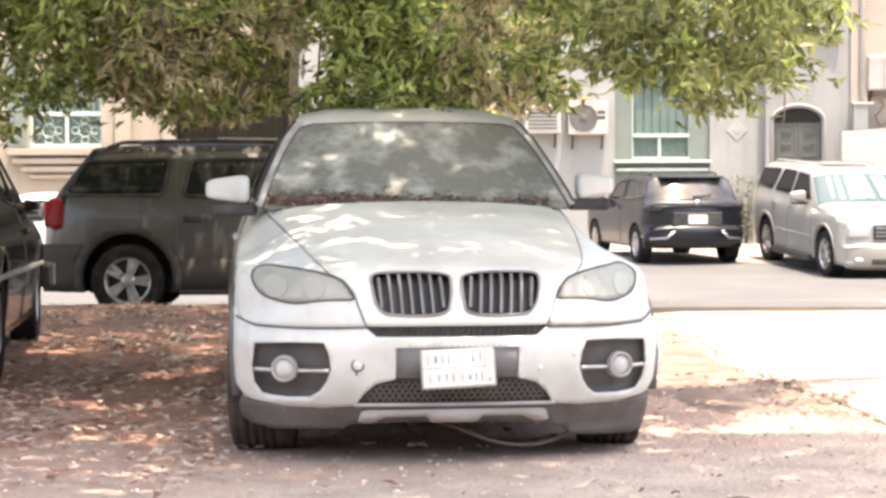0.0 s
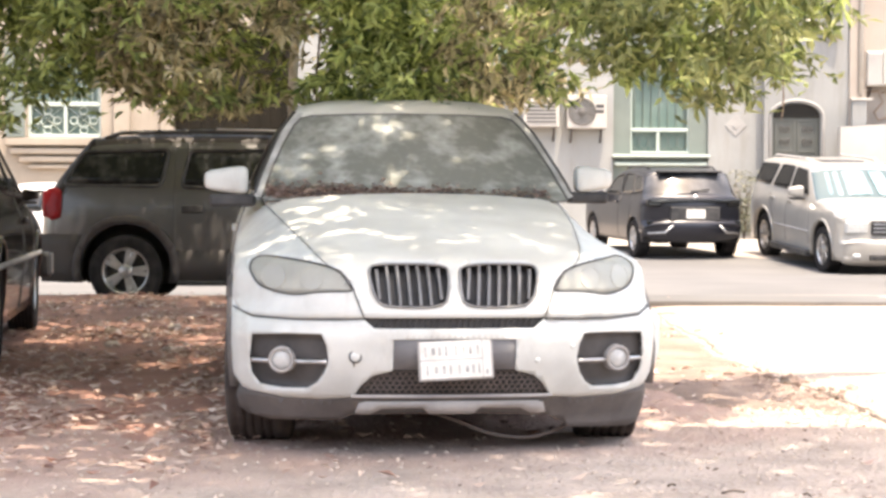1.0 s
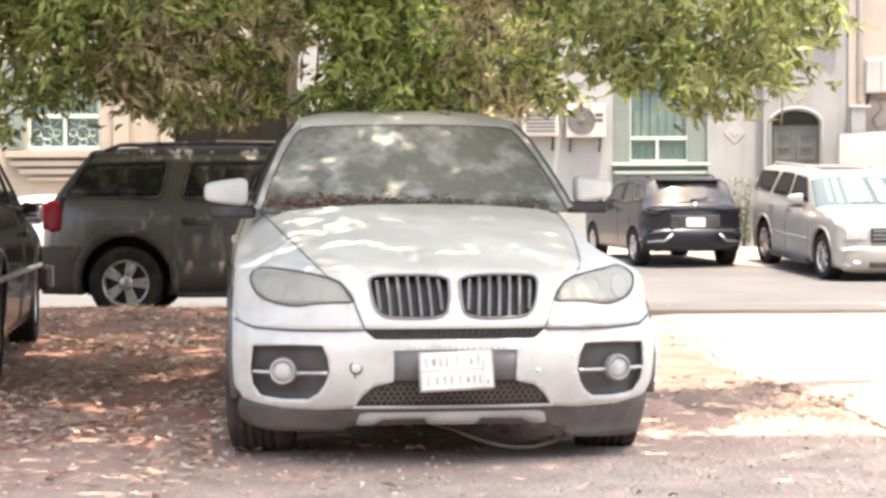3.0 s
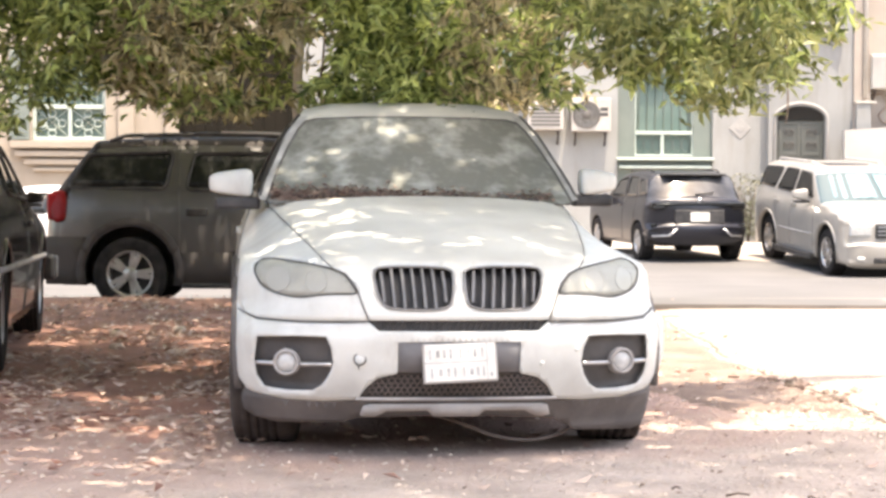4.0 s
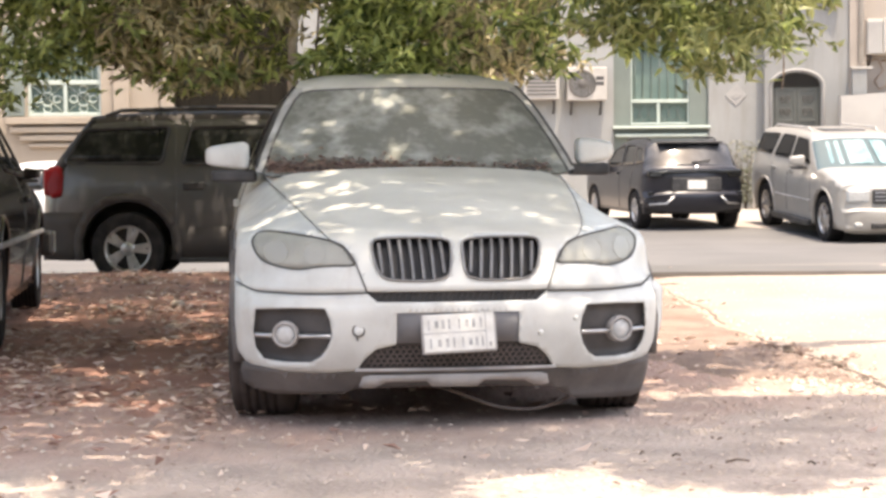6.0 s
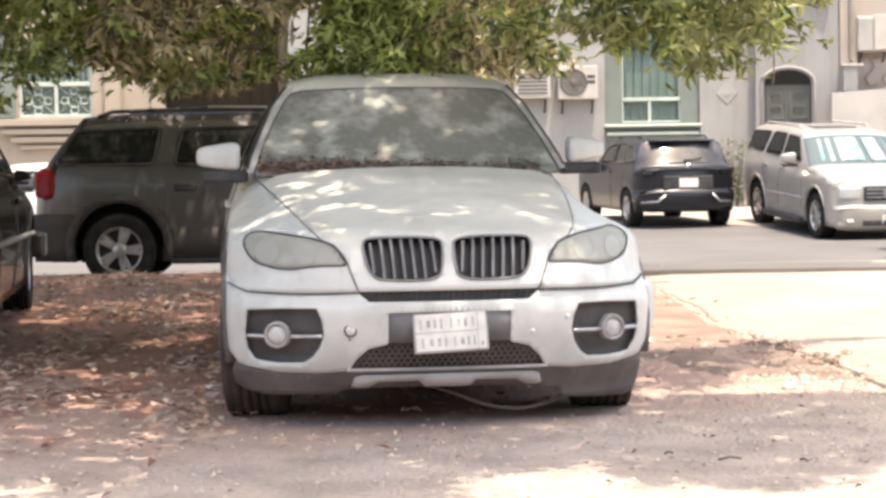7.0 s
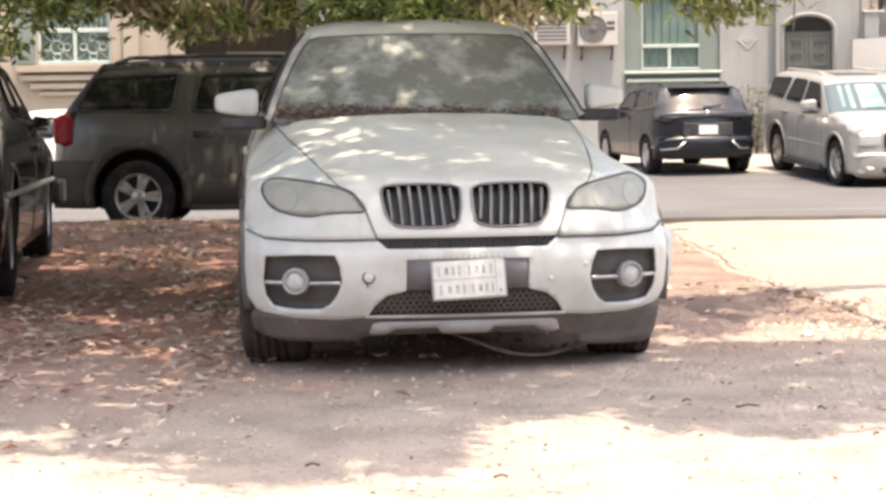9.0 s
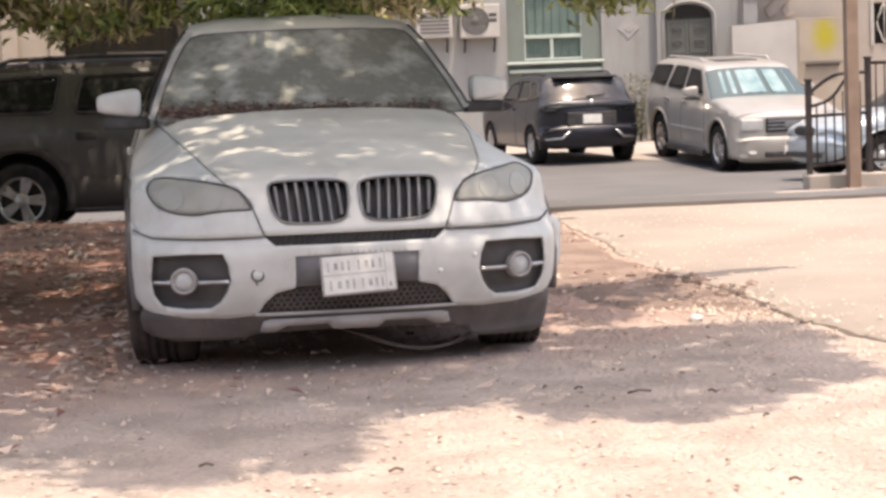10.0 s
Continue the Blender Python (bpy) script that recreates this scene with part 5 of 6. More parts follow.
roof_side = [(2.5, 1.645), (2.7, 1.668), (2.95, 1.678), (3.3, 1.66), (3.7, 1.59), (4.1, 1.48), (4.5, 1.34), (4.8, 1.18)]
rh = [(x, screen_y(x, 1.62)) for x in np.linspace(0, .62, 8)] + [(flank(0, z), y) for y, z in roof_side] + [(0, 4.85)]
panel("roof", mirrored(rh), lambda x, y: (x, y, roof_z(x, y)), WHITE_TOP, suv, "dust-greyed white roof", 0.08)
for s in (1, -1):
    front = [(nose(flank(0, z), z), z) for z in (.50, .6, .70, .75, .8, .86, .92, .96, 1.0, 1.05, 1.09, 1.12, 1.16)]
    ol = front + [(screen_y(flank(0, z), z), z) for z in (1.25, 1.38, 1.5, 1.62)] + roof_side + [(4.88, 1.0), (4.86, .6), (4.75, .3)] + arch_line(3.79, .36, .41, .28) + arch_line(.87, .37, .405, .45)
    panel("side", ol, lambda a, b: (s * flank(a, b), a, b), WHITE, suv, step=0.07, back=(-s * 0.05, 0, 0), flip=s < 0)
    side_glass(suv, [(2.05, 1.2), (2.45, 1.48), (2.75, 1.575), (3.3, 1.57), (3.75, 1.5), (4.15, 1.37), (4.2, 1.25), (3.2, 1.2)], flank, sides=(s,))
    for yc, rr in ((.87, .405), (3.79, .41)):
        ln = arch_line(yc, .365, rr, .3)
        tube("arch_trim", [(s * (flank(a, b) - 0.004), a, b) for a, b in ln], 0.028, CLAD, suv, sides=6)
        vv = [(s * (flank(a, b) - d), a, b) for a, b in ln for d in (0.03, 0.4)]
        put("arch_liner", mesh_of("arch_liner", vv, [(2 * i, 2 * i + 1, 2 * i + 3, 2 * i + 2) for i in range(16)]), BLACK, suv)
    block("sill", (s * .93 - .04, s * .93 + .04, 1.3, 3.36, .2, .3), CLAD, suv, bevel=0.02)
    door_seam(suv, [(1.35, .32), (1.32, .72), (1.40, .86)], flank, (s,))
    door_seam(suv, [(2.75, .3), (2.8, 1.19)], flank, (s,))
    handle(suv, 2.55, .98, flank, WHITE, (s,))
    wing_mirror(suv, s * 1.0 - (0.012 if s > 0 else 0), 2.02, 1.243 + (0.014 if s > 0 else 0), .21 if s > 0 else .235, .155 if s > 0 else .165, .16, WHITE, deep=0.34)
    wheel(suv, s * .826, .87, .368, .368, .285, s, .25, 5, steer=-6, rubber=DUST_HAZE_RUBBER)
    wheel(suv, s * .80, 3.79, .368, .368, .31, s, .25, 5, rubber=DUST_HAZE_RUBBER)
put("tail", mesh_of("tail", *sheet([(-.9, .3), (.9, .3), (.96, .9), (.82, 1.17), (-.82, 1.17), (-.96, .9)], lambda x, z: (x, 4.86, z), 0.3, (), (0, -0.05, 0), True)), WHITE, suv)
block("underbody", (-.62, .62, .35, 4.5, .2, .5), BLACK, suv)
block("bulkhead", (-.75, .75, 1.1, 1.2, .2, 1.0), BLACK, suv)
panel("loose_corner", [(.955, .33), (1.0, .34), (1.03, .45), (1.035, .60), (1.0, .635), (.95, .625)], lambda x, z: (x, .50 + .5 * (x - .95), z), WHITE, suv, "bumper corner sprung loose", 0.04, back=(0.0, 0.02, 0))
# hanging hose under the bumper
tube("hanging_hose", smooth_line([(-.05, .42, .17), (.05, .36, .14), (.2, .33, .085), (.36, .33, .065), (.5, .36, .09), (.6, .42, .14)], 6), 0.0085, HOSE, suv, "dusty hose hanging under the bumper")

for x0, x1 in ((-.15, -.68), (.62, .1)):
    tube("wiper", [(x, screen_y(x, 1.158 + 0.006 * k) - 0.022, 1.158 + 0.006 * k) for k, x in enumerate(np.linspace(x0, x1, 4))], 0.008, BLACK, suv, sides=6)

# dry leaves caught at the foot of the windscreen and on the bonnet
rnd = random.Random(21)
spots = []
mw = pose(0.065, 8.5, 0.0, 0, 0, 6.3)
for i in range(2600):
    x = rnd.uniform(-.79, .72)
    dens = 1.0 if x < -.2 else 0.7 if x < .3 else 0.25
    if rnd.random() > dens:
        continue
    h = abs(rnd.gauss(0, .034 if x < -.1 else .022)) * (1 + 0.5 * noise.noise((x * 5, 1.0, 0)))
    z = 1.158 + h
    spots.append(mw @ Vector((x, screen_y(x, z) - 0.012 - rnd.random() * 0.02, z)))
tagged(put("leaf_debris", leaf_mesh("leaf_debris", spots, 0.034, 0.014, 0.3, 8), DEBRIS), "dry brown leaves caught along the windscreen's foot", "leaf litter", kind="stuff")


# -- grey long off-roader standing along the street --
def grey_wagon():
    car = thing("station_wagon", "dusty grey long off-roader with roof rack parked along the street", "car", pose(1.16, 20.95, -0.045, 0, 0, 90))
    hw = table_hw((0.2, 0.5, 0.75, 1.0, 1.2, 1.6, 1.78), (0.92, 0.95, 0.955, 0.94, 0.905, 0.77, 0.70), 0.10, 5.27)
    segs = [("front", GREY_PAINT, smooth_line([(.06, .3), (0, .55), (.05, .8), (.15, 1.0)])),
            ("bonnet", GREY_PAINT, smooth_line([(.15, 1.0), (.6, 1.1), (1.4, 1.17)])),
            ("windscreen", GLASS, smooth_line([(1.4, 1.17), (2.15, 1.66)])),
            ("roof", GREY_LOW, smooth_line([(2.15, 1.66), (2.4, 1.75), (3.2, 1.80), (4.3, 1.79), (4.76, 1.765)])),
            ("rear_window", PILLAR, smooth_line([(4.76, 1.765), (4.92, 1.70), (5.26, 1.28)])),
            ("tailgate", GREY_PAINT, smooth_line([(5.26, 1.28), (5.36, 1.05), (5.40, .8), (5.38, .62)])),
            ("rear_bumper", GREY_LOW, smooth_line([(5.38, .62), (5.40, .55), (5.36, .32)]))]
    car_body(car, GREY_PAINT, segs, hw, .26, [(4.41, .40), (1.10, .40)], .475, 0.09, 0.16, BLACK)
    side_glass(car, [(5.06, 1.265), (4.86, 1.61), (3.98, 1.645), (4.05, 1.255)], hw, "quarter_window", material=GLASS_SEE, rim=0.022)
    side_glass(car, [(3.84, 1.25), (3.76, 1.63), (2.88, 1.64), (2.82, 1.24)], hw, material=GLASS_SEE, rim=0.022)
    side_glass(car, [(2.74, 1.24), (2.76, 1.60), (2.3, 1.58), (1.75, 1.24)], hw)
    door_seam(car, [(3.92, .34), (3.9, .85), (3.92, 1.66)], hw)
    door_seam(car, [(2.78, .34), (2.78, 1.2)], hw)
    handle(car, 3.72, 1.02, hw, GRILL, tall=0.04)
    handle(car, 2.6, 1.02, hw, GRILL, tall=0.04)
    for s in (1, -1):
        # two-tone lower cladding, with a moulding step
        for nm, low in (("door_cladding", [(3.91, .265), (3.90, .60), (2.0, .60), (1.62, .58), (1.62, .265)]),
                        ("rear_cladding", [(5.30, .265), (5.34, .76), (4.86, .76), (4.90, .60), (4.91, .265)])):
            v, f = sheet(low, lambda a, b: (s * (hw(a, b) + 0.012), a, b), 0.12, (), (-s * 0.02, 0, 0), flip=s < 0)
            put(nm, mesh_of(nm, v, f), GREY_LOW, car)
        for yc in (4.41, 1.10):
            ring = arch_line(yc, .40, .485, .26)
            out = arch_line(yc, .40, .56, .26)
            v, f = sheet(out + ring[::-1], lambda a, b: (s * (hw(a, b) + 0.016), a, b), 0.06, (), (-s * 0.03, 0, 0), flip=s < 0)
            put("arch_flare", mesh_of("arch_flare", v, f), GREY_LOW, car)
        lamp = rounded([(5.22, .93), (5.26, 1.17), (5.20, 1.235), (5.09, 1.21), (5.08, .97), (5.13, .92)], 3)
        v, f = sheet(lamp, lambda a, b: (s * (hw(a, b) + 0.012), a, b), 0.05, (), (-s * 0.02, 0, 0), flip=s < 0)
        put("tail_lamp", mesh_of("tail_lamp", v, f), RED, car, "red tail lamp")
        block("tail_lamp", (s * .75 - .1, s * .75 + .1, 5.13, 5.29, .93, 1.21), RED, car, bevel=0.03)
        rail = tube("roof_rail", [(s * .66, 2.6, 1.75), (s * .66, 2.75, 1.81), (s * .66, 3.6, 1.83), (s * .66, 4.5, 1.81), (s * .66, 4.66, 1.75)], 0.022, BLACK, car)
        # a pale tube stands in for the highlight along the rail
        tube("rail_glint", [(s * .672, 2.8, 1.836), (s * .672, 3.5, 1.85)], 0.012, SILVER, rail)
        wing_mirror(car, s * 1.06, 1.95, 1.25, .22, .2, .14, GREY_PAINT)
        for y in (4.41, 1.10):
            wheel(car, s * .83, y, .378, .378, .25, s, .262, 5, twin=True, sw=0.066)
    for y in (3.0, 4.1):
        tube("cross_rail", [(-.66, y, 1.83), (.66, y, 1.83)], 0.018, BLACK, car)
    block("side_step", (-.95, .95, 1.65, 3.88, .23, .29), BLACK, car, bevel=0.02)


grey_wagon()


# -- dark blue crossover on the far side, seen from behind --
def navy_crossover():
    th = radians(190.5)
    fwd = Vector((math.sin(th), -math.cos(th), 0))
    c = Vector((4.37, 33.2, 0.0)) + fwd * 4.35
    car = thing("crossover", "dark navy compact crossover parked with its tail to the street", "car", pose(c.x, c.y, 0.075, -1.0, 0, 190.5) @ Matrix.Diagonal((0.985, 1, 0.965, 1)))
    hw = table_hw((0.2, 0.5, 0.8, 0.95, 1.05, 1.5, 1.62), (0.88, 0.915, 0.92, 0.90, 0.87, 0.74, 0.66), 0.08, 4.35)
    segs = [("front", NAVY, smooth_line([(.05, .3), (0, .6), (.08, .85), (.2, .98)])),
            ("bonnet", NAVY, smooth_line([(.2, .98), (.7, 1.05), (1.15, 1.08)])),
            ("windscreen", GLASS, smooth_line([(1.15, 1.08), (1.95, 1.53)])),
            ("roof", NAVY, smooth_line([(1.95, 1.53), (2.4, 1.60), (3.2, 1.61), (3.78, 1.56)])),
            ("rear_window", GLASS_DUSTY, smooth_line([(3.78, 1.56), (3.95, 1.45), (4.15, 1.17)])),
            ("tailgate", NAVY, smooth_line([(4.15, 1.17), (4.24, 1.10), (4.29, .95), (4.27, .72)])),
            ("rear_bumper", NAVY, smooth_line([(4.27, .72), (4.35, .62), (4.34, .45), (4.26, .3)]))]
    car_body(car, NAVY, segs, hw, .28, [(3.55, .34), (.85, .34)], .40, 0.09, 0.2, BLACK)
    side_glass(car, [(1.5, 1.1), (2.0, 1.43), (2.5, 1.5), (2.55, 1.12)], hw)
    side_glass(car, [(2.62, 1.12), (2.6, 1.5), (3.15, 1.49), (3.3, 1.14)], hw)
    side_glass(car, [(3.38, 1.15), (3.25, 1.47), (3.58, 1.45), (3.84, 1.2)], hw, "quarter_window")
    door_seam(car, [(2.58, .35), (2.58, 1.1)], hw)
    door_seam(car, [(3.3, .7), (3.34, 1.12)], hw)
    handle(car, 2.4, .98, hw, NAVY)
    block("spoiler", (-.58, .58, 3.78, 3.98, 1.53, 1.57), BLACK, car, bevel=0.015)
    block("light_bar", (-.82, .82, 4.16, 4.29, 1.0, 1.07), GLASS, car, "smoked full-width lamp bar", bevel=0.02)
    block("plate", (-.17, .17, 4.28, 4.31, .72, .88), PLATEW, car, bevel=0.004)
    block("plate_recess", (-.45, .45, 4.2, 4.292, .68, .93), BLACK, car, bevel=0.02)
    tube("badge_disc", [(0, 4.25, 1.095), (0, 4.285, 1.095)], 0.05, CHROME, car, sides=16)
    tube("wiper", [(0.05, 4.16, 1.2), (-.3, 4.12, 1.24)], 0.012, BLACK, car)
    for s in (1, -1):
        tube("bumper_trim", [(s * .42, 4.34, .60), (s * .56, 4.31, .47), (s * .80, 4.17, .455), (s * .92, 3.97, .50)], 0.019, CHROME, car, "bright trim on the bumper corner")
        block("tail_lamp", (s * .72 - .13, s * .72 + .13, 4.03, 4.22, .93, 1.06), GLASS, car, bevel=0.03)
        block("reflector", (s * .80 - .05, s * .80 + .05, 4.10, 4.22, .62, .68), GLASS, car, bevel=0.01)
        wing_mirror(car, s * 1.0, 1.55, 1.1, .2, .15, .13, NAVY)
        tube("roof_rail", [(s * .60, 2.1, 1.57), (s * .62, 2.3, 1.63), (s * .62, 3.3, 1.63), (s * .60, 3.5, 1.59)], 0.016, BLACK, car)
        for y in (3.55, .85):
            wheel(car, s * .80, y, .34, .34, .225, s, .235, 5, twin=True)


navy_crossover()


# -- silver-beige full-size off-roader facing the street --
def silver_wagon():
    th = radians(10.0)
    c = Vector((6.21 + .80, 31.5, 0))
    fwd = Vector((math.sin(th), -math.cos(th), 0))
    c = c + fwd * .98
    car = thing("large_wagon", "silver-beige full-size off-roader with foil sunshade, facing the street", "car", pose(c.x, c.y, -0.19, 3.7, 0, 10.0) @ Matrix.Scale(0.93, 4))
    hw = table_hw((0.2, 0.6, 0.9, 1.1, 1.25, 1.75, 1.93), (0.96, 1.0, 1.005, 0.98, 0.93, 0.785, 0.72), 0.10, 5.0)
    P = SILVER_PAINT
    segs = [("front_bumper", P, smooth_line([(.16, .19), (.02, .27), (-.02, .42), (-.01, .60), (.06, .66)])),
            ("front", P, smooth_line([(.06, .66), (.07, .84), (.09, .98), (.16, 1.06)])),
            ("bonnet", P, smooth_line([(.16, 1.06), (.45, 1.14), (.9, 1.22), (1.35, 1.27)])),
            ("windscreen", GLASS_SHADE, smooth_line([(1.35, 1.27), (2.0, 1.74)])),
            ("roof", P, smooth_line([(2.0, 1.74), (2.25, 1.81), (3.2, 1.855), (4.3, 1.84), (4.65, 1.80)])),
            ("rear_window", GLASS, smooth_line([(4.65, 1.80), (4.76, 1.73), (4.92, 1.32)])),
            ("tailgate", P, smooth_line([(4.92, 1.32), (4.97, 1.0), (4.98, .6), (4.92, .4)]))]
    car_body(car, P, segs, hw, .27, [(.98, .40), (3.97, .40)], .50, 0.055, 0.09)
    side_glass(car, [(1.82, 1.29), (2.2, 1.69), (2.74, 1.725), (2.78, 1.31)], hw, material=GLASS_DEEP)
    side_glass(car, [(2.90, 1.32), (2.87, 1.735), (3.5, 1.74), (3.72, 1.34)], hw, material=GLASS_DEEP)
    side_glass(car, [(3.88, 1.35), (3.70, 1.74), (4.62, 1.71), (4.82, 1.36)], hw, "quarter_window", material=GLASS_DEEP)
    door_seam(car, [(1.62, .45), (1.6, .9), (1.72, 1.27)], hw)
    door_seam(car, [(2.79, .4), (2.79, 1.3)], hw)
    door_seam(car, [(3.45, .75), (3.78, 1.25)], hw)
    handle(car, 2.62, 1.12, hw, CHROME)
    handle(car, 3.55, 1.13, hw, CHROME)
    # crumpled foil sunshade behind the screen
    verts, faces = [], []
    r = random.Random(4)
    for i in range(15):
        x = -.78 + 1.56 * i / 14
        for k in range(4):
            t = 0.1 + 0.8 * k / 3
            off = 0.008 - 0.074 * (x / .93) ** 2 + 0.012 * (i % 2)
            verts.append((x * (1 - .14 * t), 1.35 + .65 * t - .60 * off, 1.27 + .47 * t + .80 * off))
    for i in range(14):
        if i in (3, 8, 12):
            continue
        for k in range(3):
            faces.append((i * 4 + k, i * 4 + 4 + k, i * 4 + 5 + k, i * 4 + 1 + k))
    put("sunshade", mesh_of("sunshade", verts, faces, False), FOIL, car, "silvery folded foil sunshade")
    block("sunroof", (-.40, .40, 2.55, 3.05, 1.80, 1.856), GLASS_DUSTY, car, bevel=0.02)
    block("grille", (-.46, .46, .03, .12, .72, .97), BLACK, car, bevel=0.03)
    for z in (.78, .845, .91):
        block("grille_bar", (-.44, .44, .02, .05, z - .01, z + .01), CHROME, car, bevel=0.004)
    block("badge_plate", (-.14, .14, .005, .04, .80, .89), CHROME, car, bevel=0.006)
    block("lower_intake", (-.50, .50, -.03, .05, .30, .40), BLACK, car, bevel=0.02)
    block("plate", (-.17, .17, -.045, -.01, .34, .48), PLATEW, car, bevel=0.004)
    for s in (1, -1):
        block("headlight", (s * .70 - .2, s * .70 + .2, .085, .3, .74, .96), LAMPG, car, bevel=0.04)
        block("fog_lamp", (s * .72 - .07, s * .72 + .07, -.005, .14, .33, .41), LAMPG, car, bevel=0.03)
        tube("side_moulding", [(s * (hw(y, .66) + .006), y, .66) for y in np.linspace(1.6, 3.35, 10)], 0.018, SILVER, car, sides=6)
        wing_mirror(car, s * 1.13, 1.95, 1.34, .26, .22, .15, P)
        block("side_step", (s * 1.0 - .07, s * 1.0 + .07, 1.52, 3.42, .22, .33), BLACK, car, bevel=0.02)
        tube("roof_rail", [(s * .62, 2.5, 1.81), (s * .64, 2.7, 1.89), (s * .64, 4.3, 1.88), (s * .62, 4.5, 1.82)], 0.02, SILVER, car)
        for y in (.98, 3.97):
            tube("arch_flare", [(s * (hw(a, b) + 0.008), a, b) for a, b in arch_line(y, .40, .53, .27)], 0.016, P, car, sides=6)
        for y in (.98, 3.97):
            wheel(car, s * .84, y, .40, .40, .27, s, .285, 6, rim_mat=CHROME, sw=0.05)


silver_wagon()


# -- saloons --
def saloon(name, label, m, P, length=4.25, width=1.7, height=1.45, glass=None, r=.30, strip=None, spokes=6, rim=None, gh=0.0, mi=0.07, mz=0.0, ms=1.0):
    car = thing(name, label, "car", m)
    w, h, L = width / 2, height, length
    hw = table_hw((0.2, 0.5, 0.7, 0.85, 0.95, h - .15, h), (w - .05, w - .01, w, w - .025, w - .07, w - .23, w - .31), 0.10, L)
    g = glass or GLASS
    segs = [("front_bumper", P, smooth_line([(.12, .22), (.02, .35), (0, .5), (.06, .6)])),
            ("front", P, smooth_line([(.06, .6), (.1, .70), (.22, .76)])),
            ("bonnet", P, smooth_line([(.22, .76), (.6, .87), (1.2 + gh, .95)])),
            ("windscreen", g, smooth_line([(1.2 + gh, .95), (1.95 + gh, h - .07)])),
            ("roof", P, smooth_line([(1.95 + gh, h - .07), (2.3 + gh, h), (2.8 + gh, h - .01), (3.1 + gh, h - .06)])),
            ("rear_window", GLASS, smooth_line([(3.1 + gh, h - .06), (L - .6, 1.02)])),
            ("boot", P, smooth_line([(L - .6, 1.02), (L - .1, .98), (L, .8), (L - .02, .55), (L - .08, .25)]))]
    car_body(car, P, segs, hw, .22, [(.80, r), (L - .85, r)], r + .06, 0.07, 0.18)
    side_glass(car, [(1.6 + gh, .98), (2.05 + gh, h - .16), (2.4 + gh, h - .12), (2.42 + gh, .99)], hw)
    side_glass(car, [(2.5 + gh, .99), (2.49 + gh, h - .12), (2.85 + gh, h - .14), (3.2 + gh, 1.03), (3.1 + gh, 1.0)], hw)
    door_seam(car, [(1.4 + gh, .3), (1.38 + gh, .7), (1.55 + gh, .95)], hw)
    door_seam(car, [(2.46 + gh, .26), (2.46 + gh, .97)], hw)
    handle(car, 2.28 + gh, .82, hw, P)
    block("grille", (-.22, .22, .0, .1, .60, .72), BLACK, car, bevel=0.03)
    tube("grille_frame", [(.24 * math.cos(t), .015, .66 + .075 * math.sin(t)) for t in [i * 0.3927 for i in range(16)]], 0.014, CHROME, car, close=True)
    block("lower_intake", (-.5, .5, -.005, .05, .30, .38), BLACK, car, bevel=0.02)
    for s in (1, -1):
        v, f = sheet(rounded([(s * .34, .62), (s * .40, .72), (s * (w - .12), .80), (s * (w - .06), .74), (s * .6, .64)], 3), lambda x, z: (x, .06 + (z - .6) * .75 + .30 * (abs(x) / w) ** 2.2 - 0.035, z), 0.06, (), (0, 0.05, 0))
        put("headlight", mesh_of("headlight", v, f), LAMPG, car)
        if strip:
            tube("side_strip", [(s * (hw(y, .58) + .006), y, .58) for y in np.linspace(.3, L - .4, 14)], 0.018, strip, car)
        wing_mirror(car, s * (w + mi), 1.66 + gh, 1.0 + mz, .19 * ms, .14 * ms, .12 * ms, P)
        block("tail_lamp", (s * (w - .25) - .15, s * (w - .25) + .15, L - .16, L - .05, .72, .9), RED, car, bevel=0.03)
        for y in (.80, L - .85):
            wheel(car, s * (w - .13), y, r, r, .2, s, r * 0.62, spokes, rim_mat=rim)
    return car


saloon("saloon", "pale blue small saloon on the street behind the railing", pose(6.34, 26.4, -0.085, 0, 0, -76), BLUE_PAINT)
old = saloon("saloon", "dark old saloon with a scratched chrome side strip on the soil", pose(-4.245, 15.95, 0.045, 0.6, 0, 188.2) @ Matrix.Diagonal((1, 1, 1.09, 1)), OLD_PAINT, 5.2, 1.95, 1.46, strip=SILVER, r=.335, gh=0.0, mi=-0.01, mz=-0.01, ms=0.65)
for s in (1, -1):
    end = block("bumper_end", (s * .985 - .05, s * .985 + .05, .02, .30, .38, .57), BLACK, old, bevel=0.03)
    block("bumper_cap", (s * 1.03 - .012, s * 1.03 + .012, .0, .09, .40, .56), CHROME, end, "dented chrome bumper cap", bevel=0.01)
saloon("saloon", "white saloon parked across the street in full sun", pose(-3.7, 31.0, -0.165, 0, 0, 90), WHITE_CAR, 4.5, 1.78, 1.43)

# ---- railing and post at the end of the street ----
rail = thing("railing", "dark iron railing with a sloping handrail on a concrete footing", "railing")
block("footing", (5.75, 6.75, 23.6, 23.95, -0.2, 0.1), CONCRETE, rail, bevel=0.02)
block("footing", (6.75, 9.5, 23.6, 23.95, -0.2, 0.16), CONCRETE, rail, bevel=0.02)
for x, z0, z1 in ((5.8, 0.0, 1.25), (6.55, 0.0, 1.5), (7.6, 0.1, 1.5), (8.6, 0.1, 1.5)):
    p = block("post", (x - .035, x + .035, 23.72, 23.79, z0, z1), IRON, rail, bevel=0.006)
    block("post_cap", (x - .045, x + .045, 23.71, 23.80, z1, z1 + .03), IRON, p, bevel=0.008)
tube("handrail", smooth_line([(5.83, 23.755, 1.12), (6.01, 23.755, 1.25), (6.16, 23.755, 1.32), (6.3, 23.755, 1.335), (6.55, 23.755, 1.34)], 4), 0.022, IRON, rail)
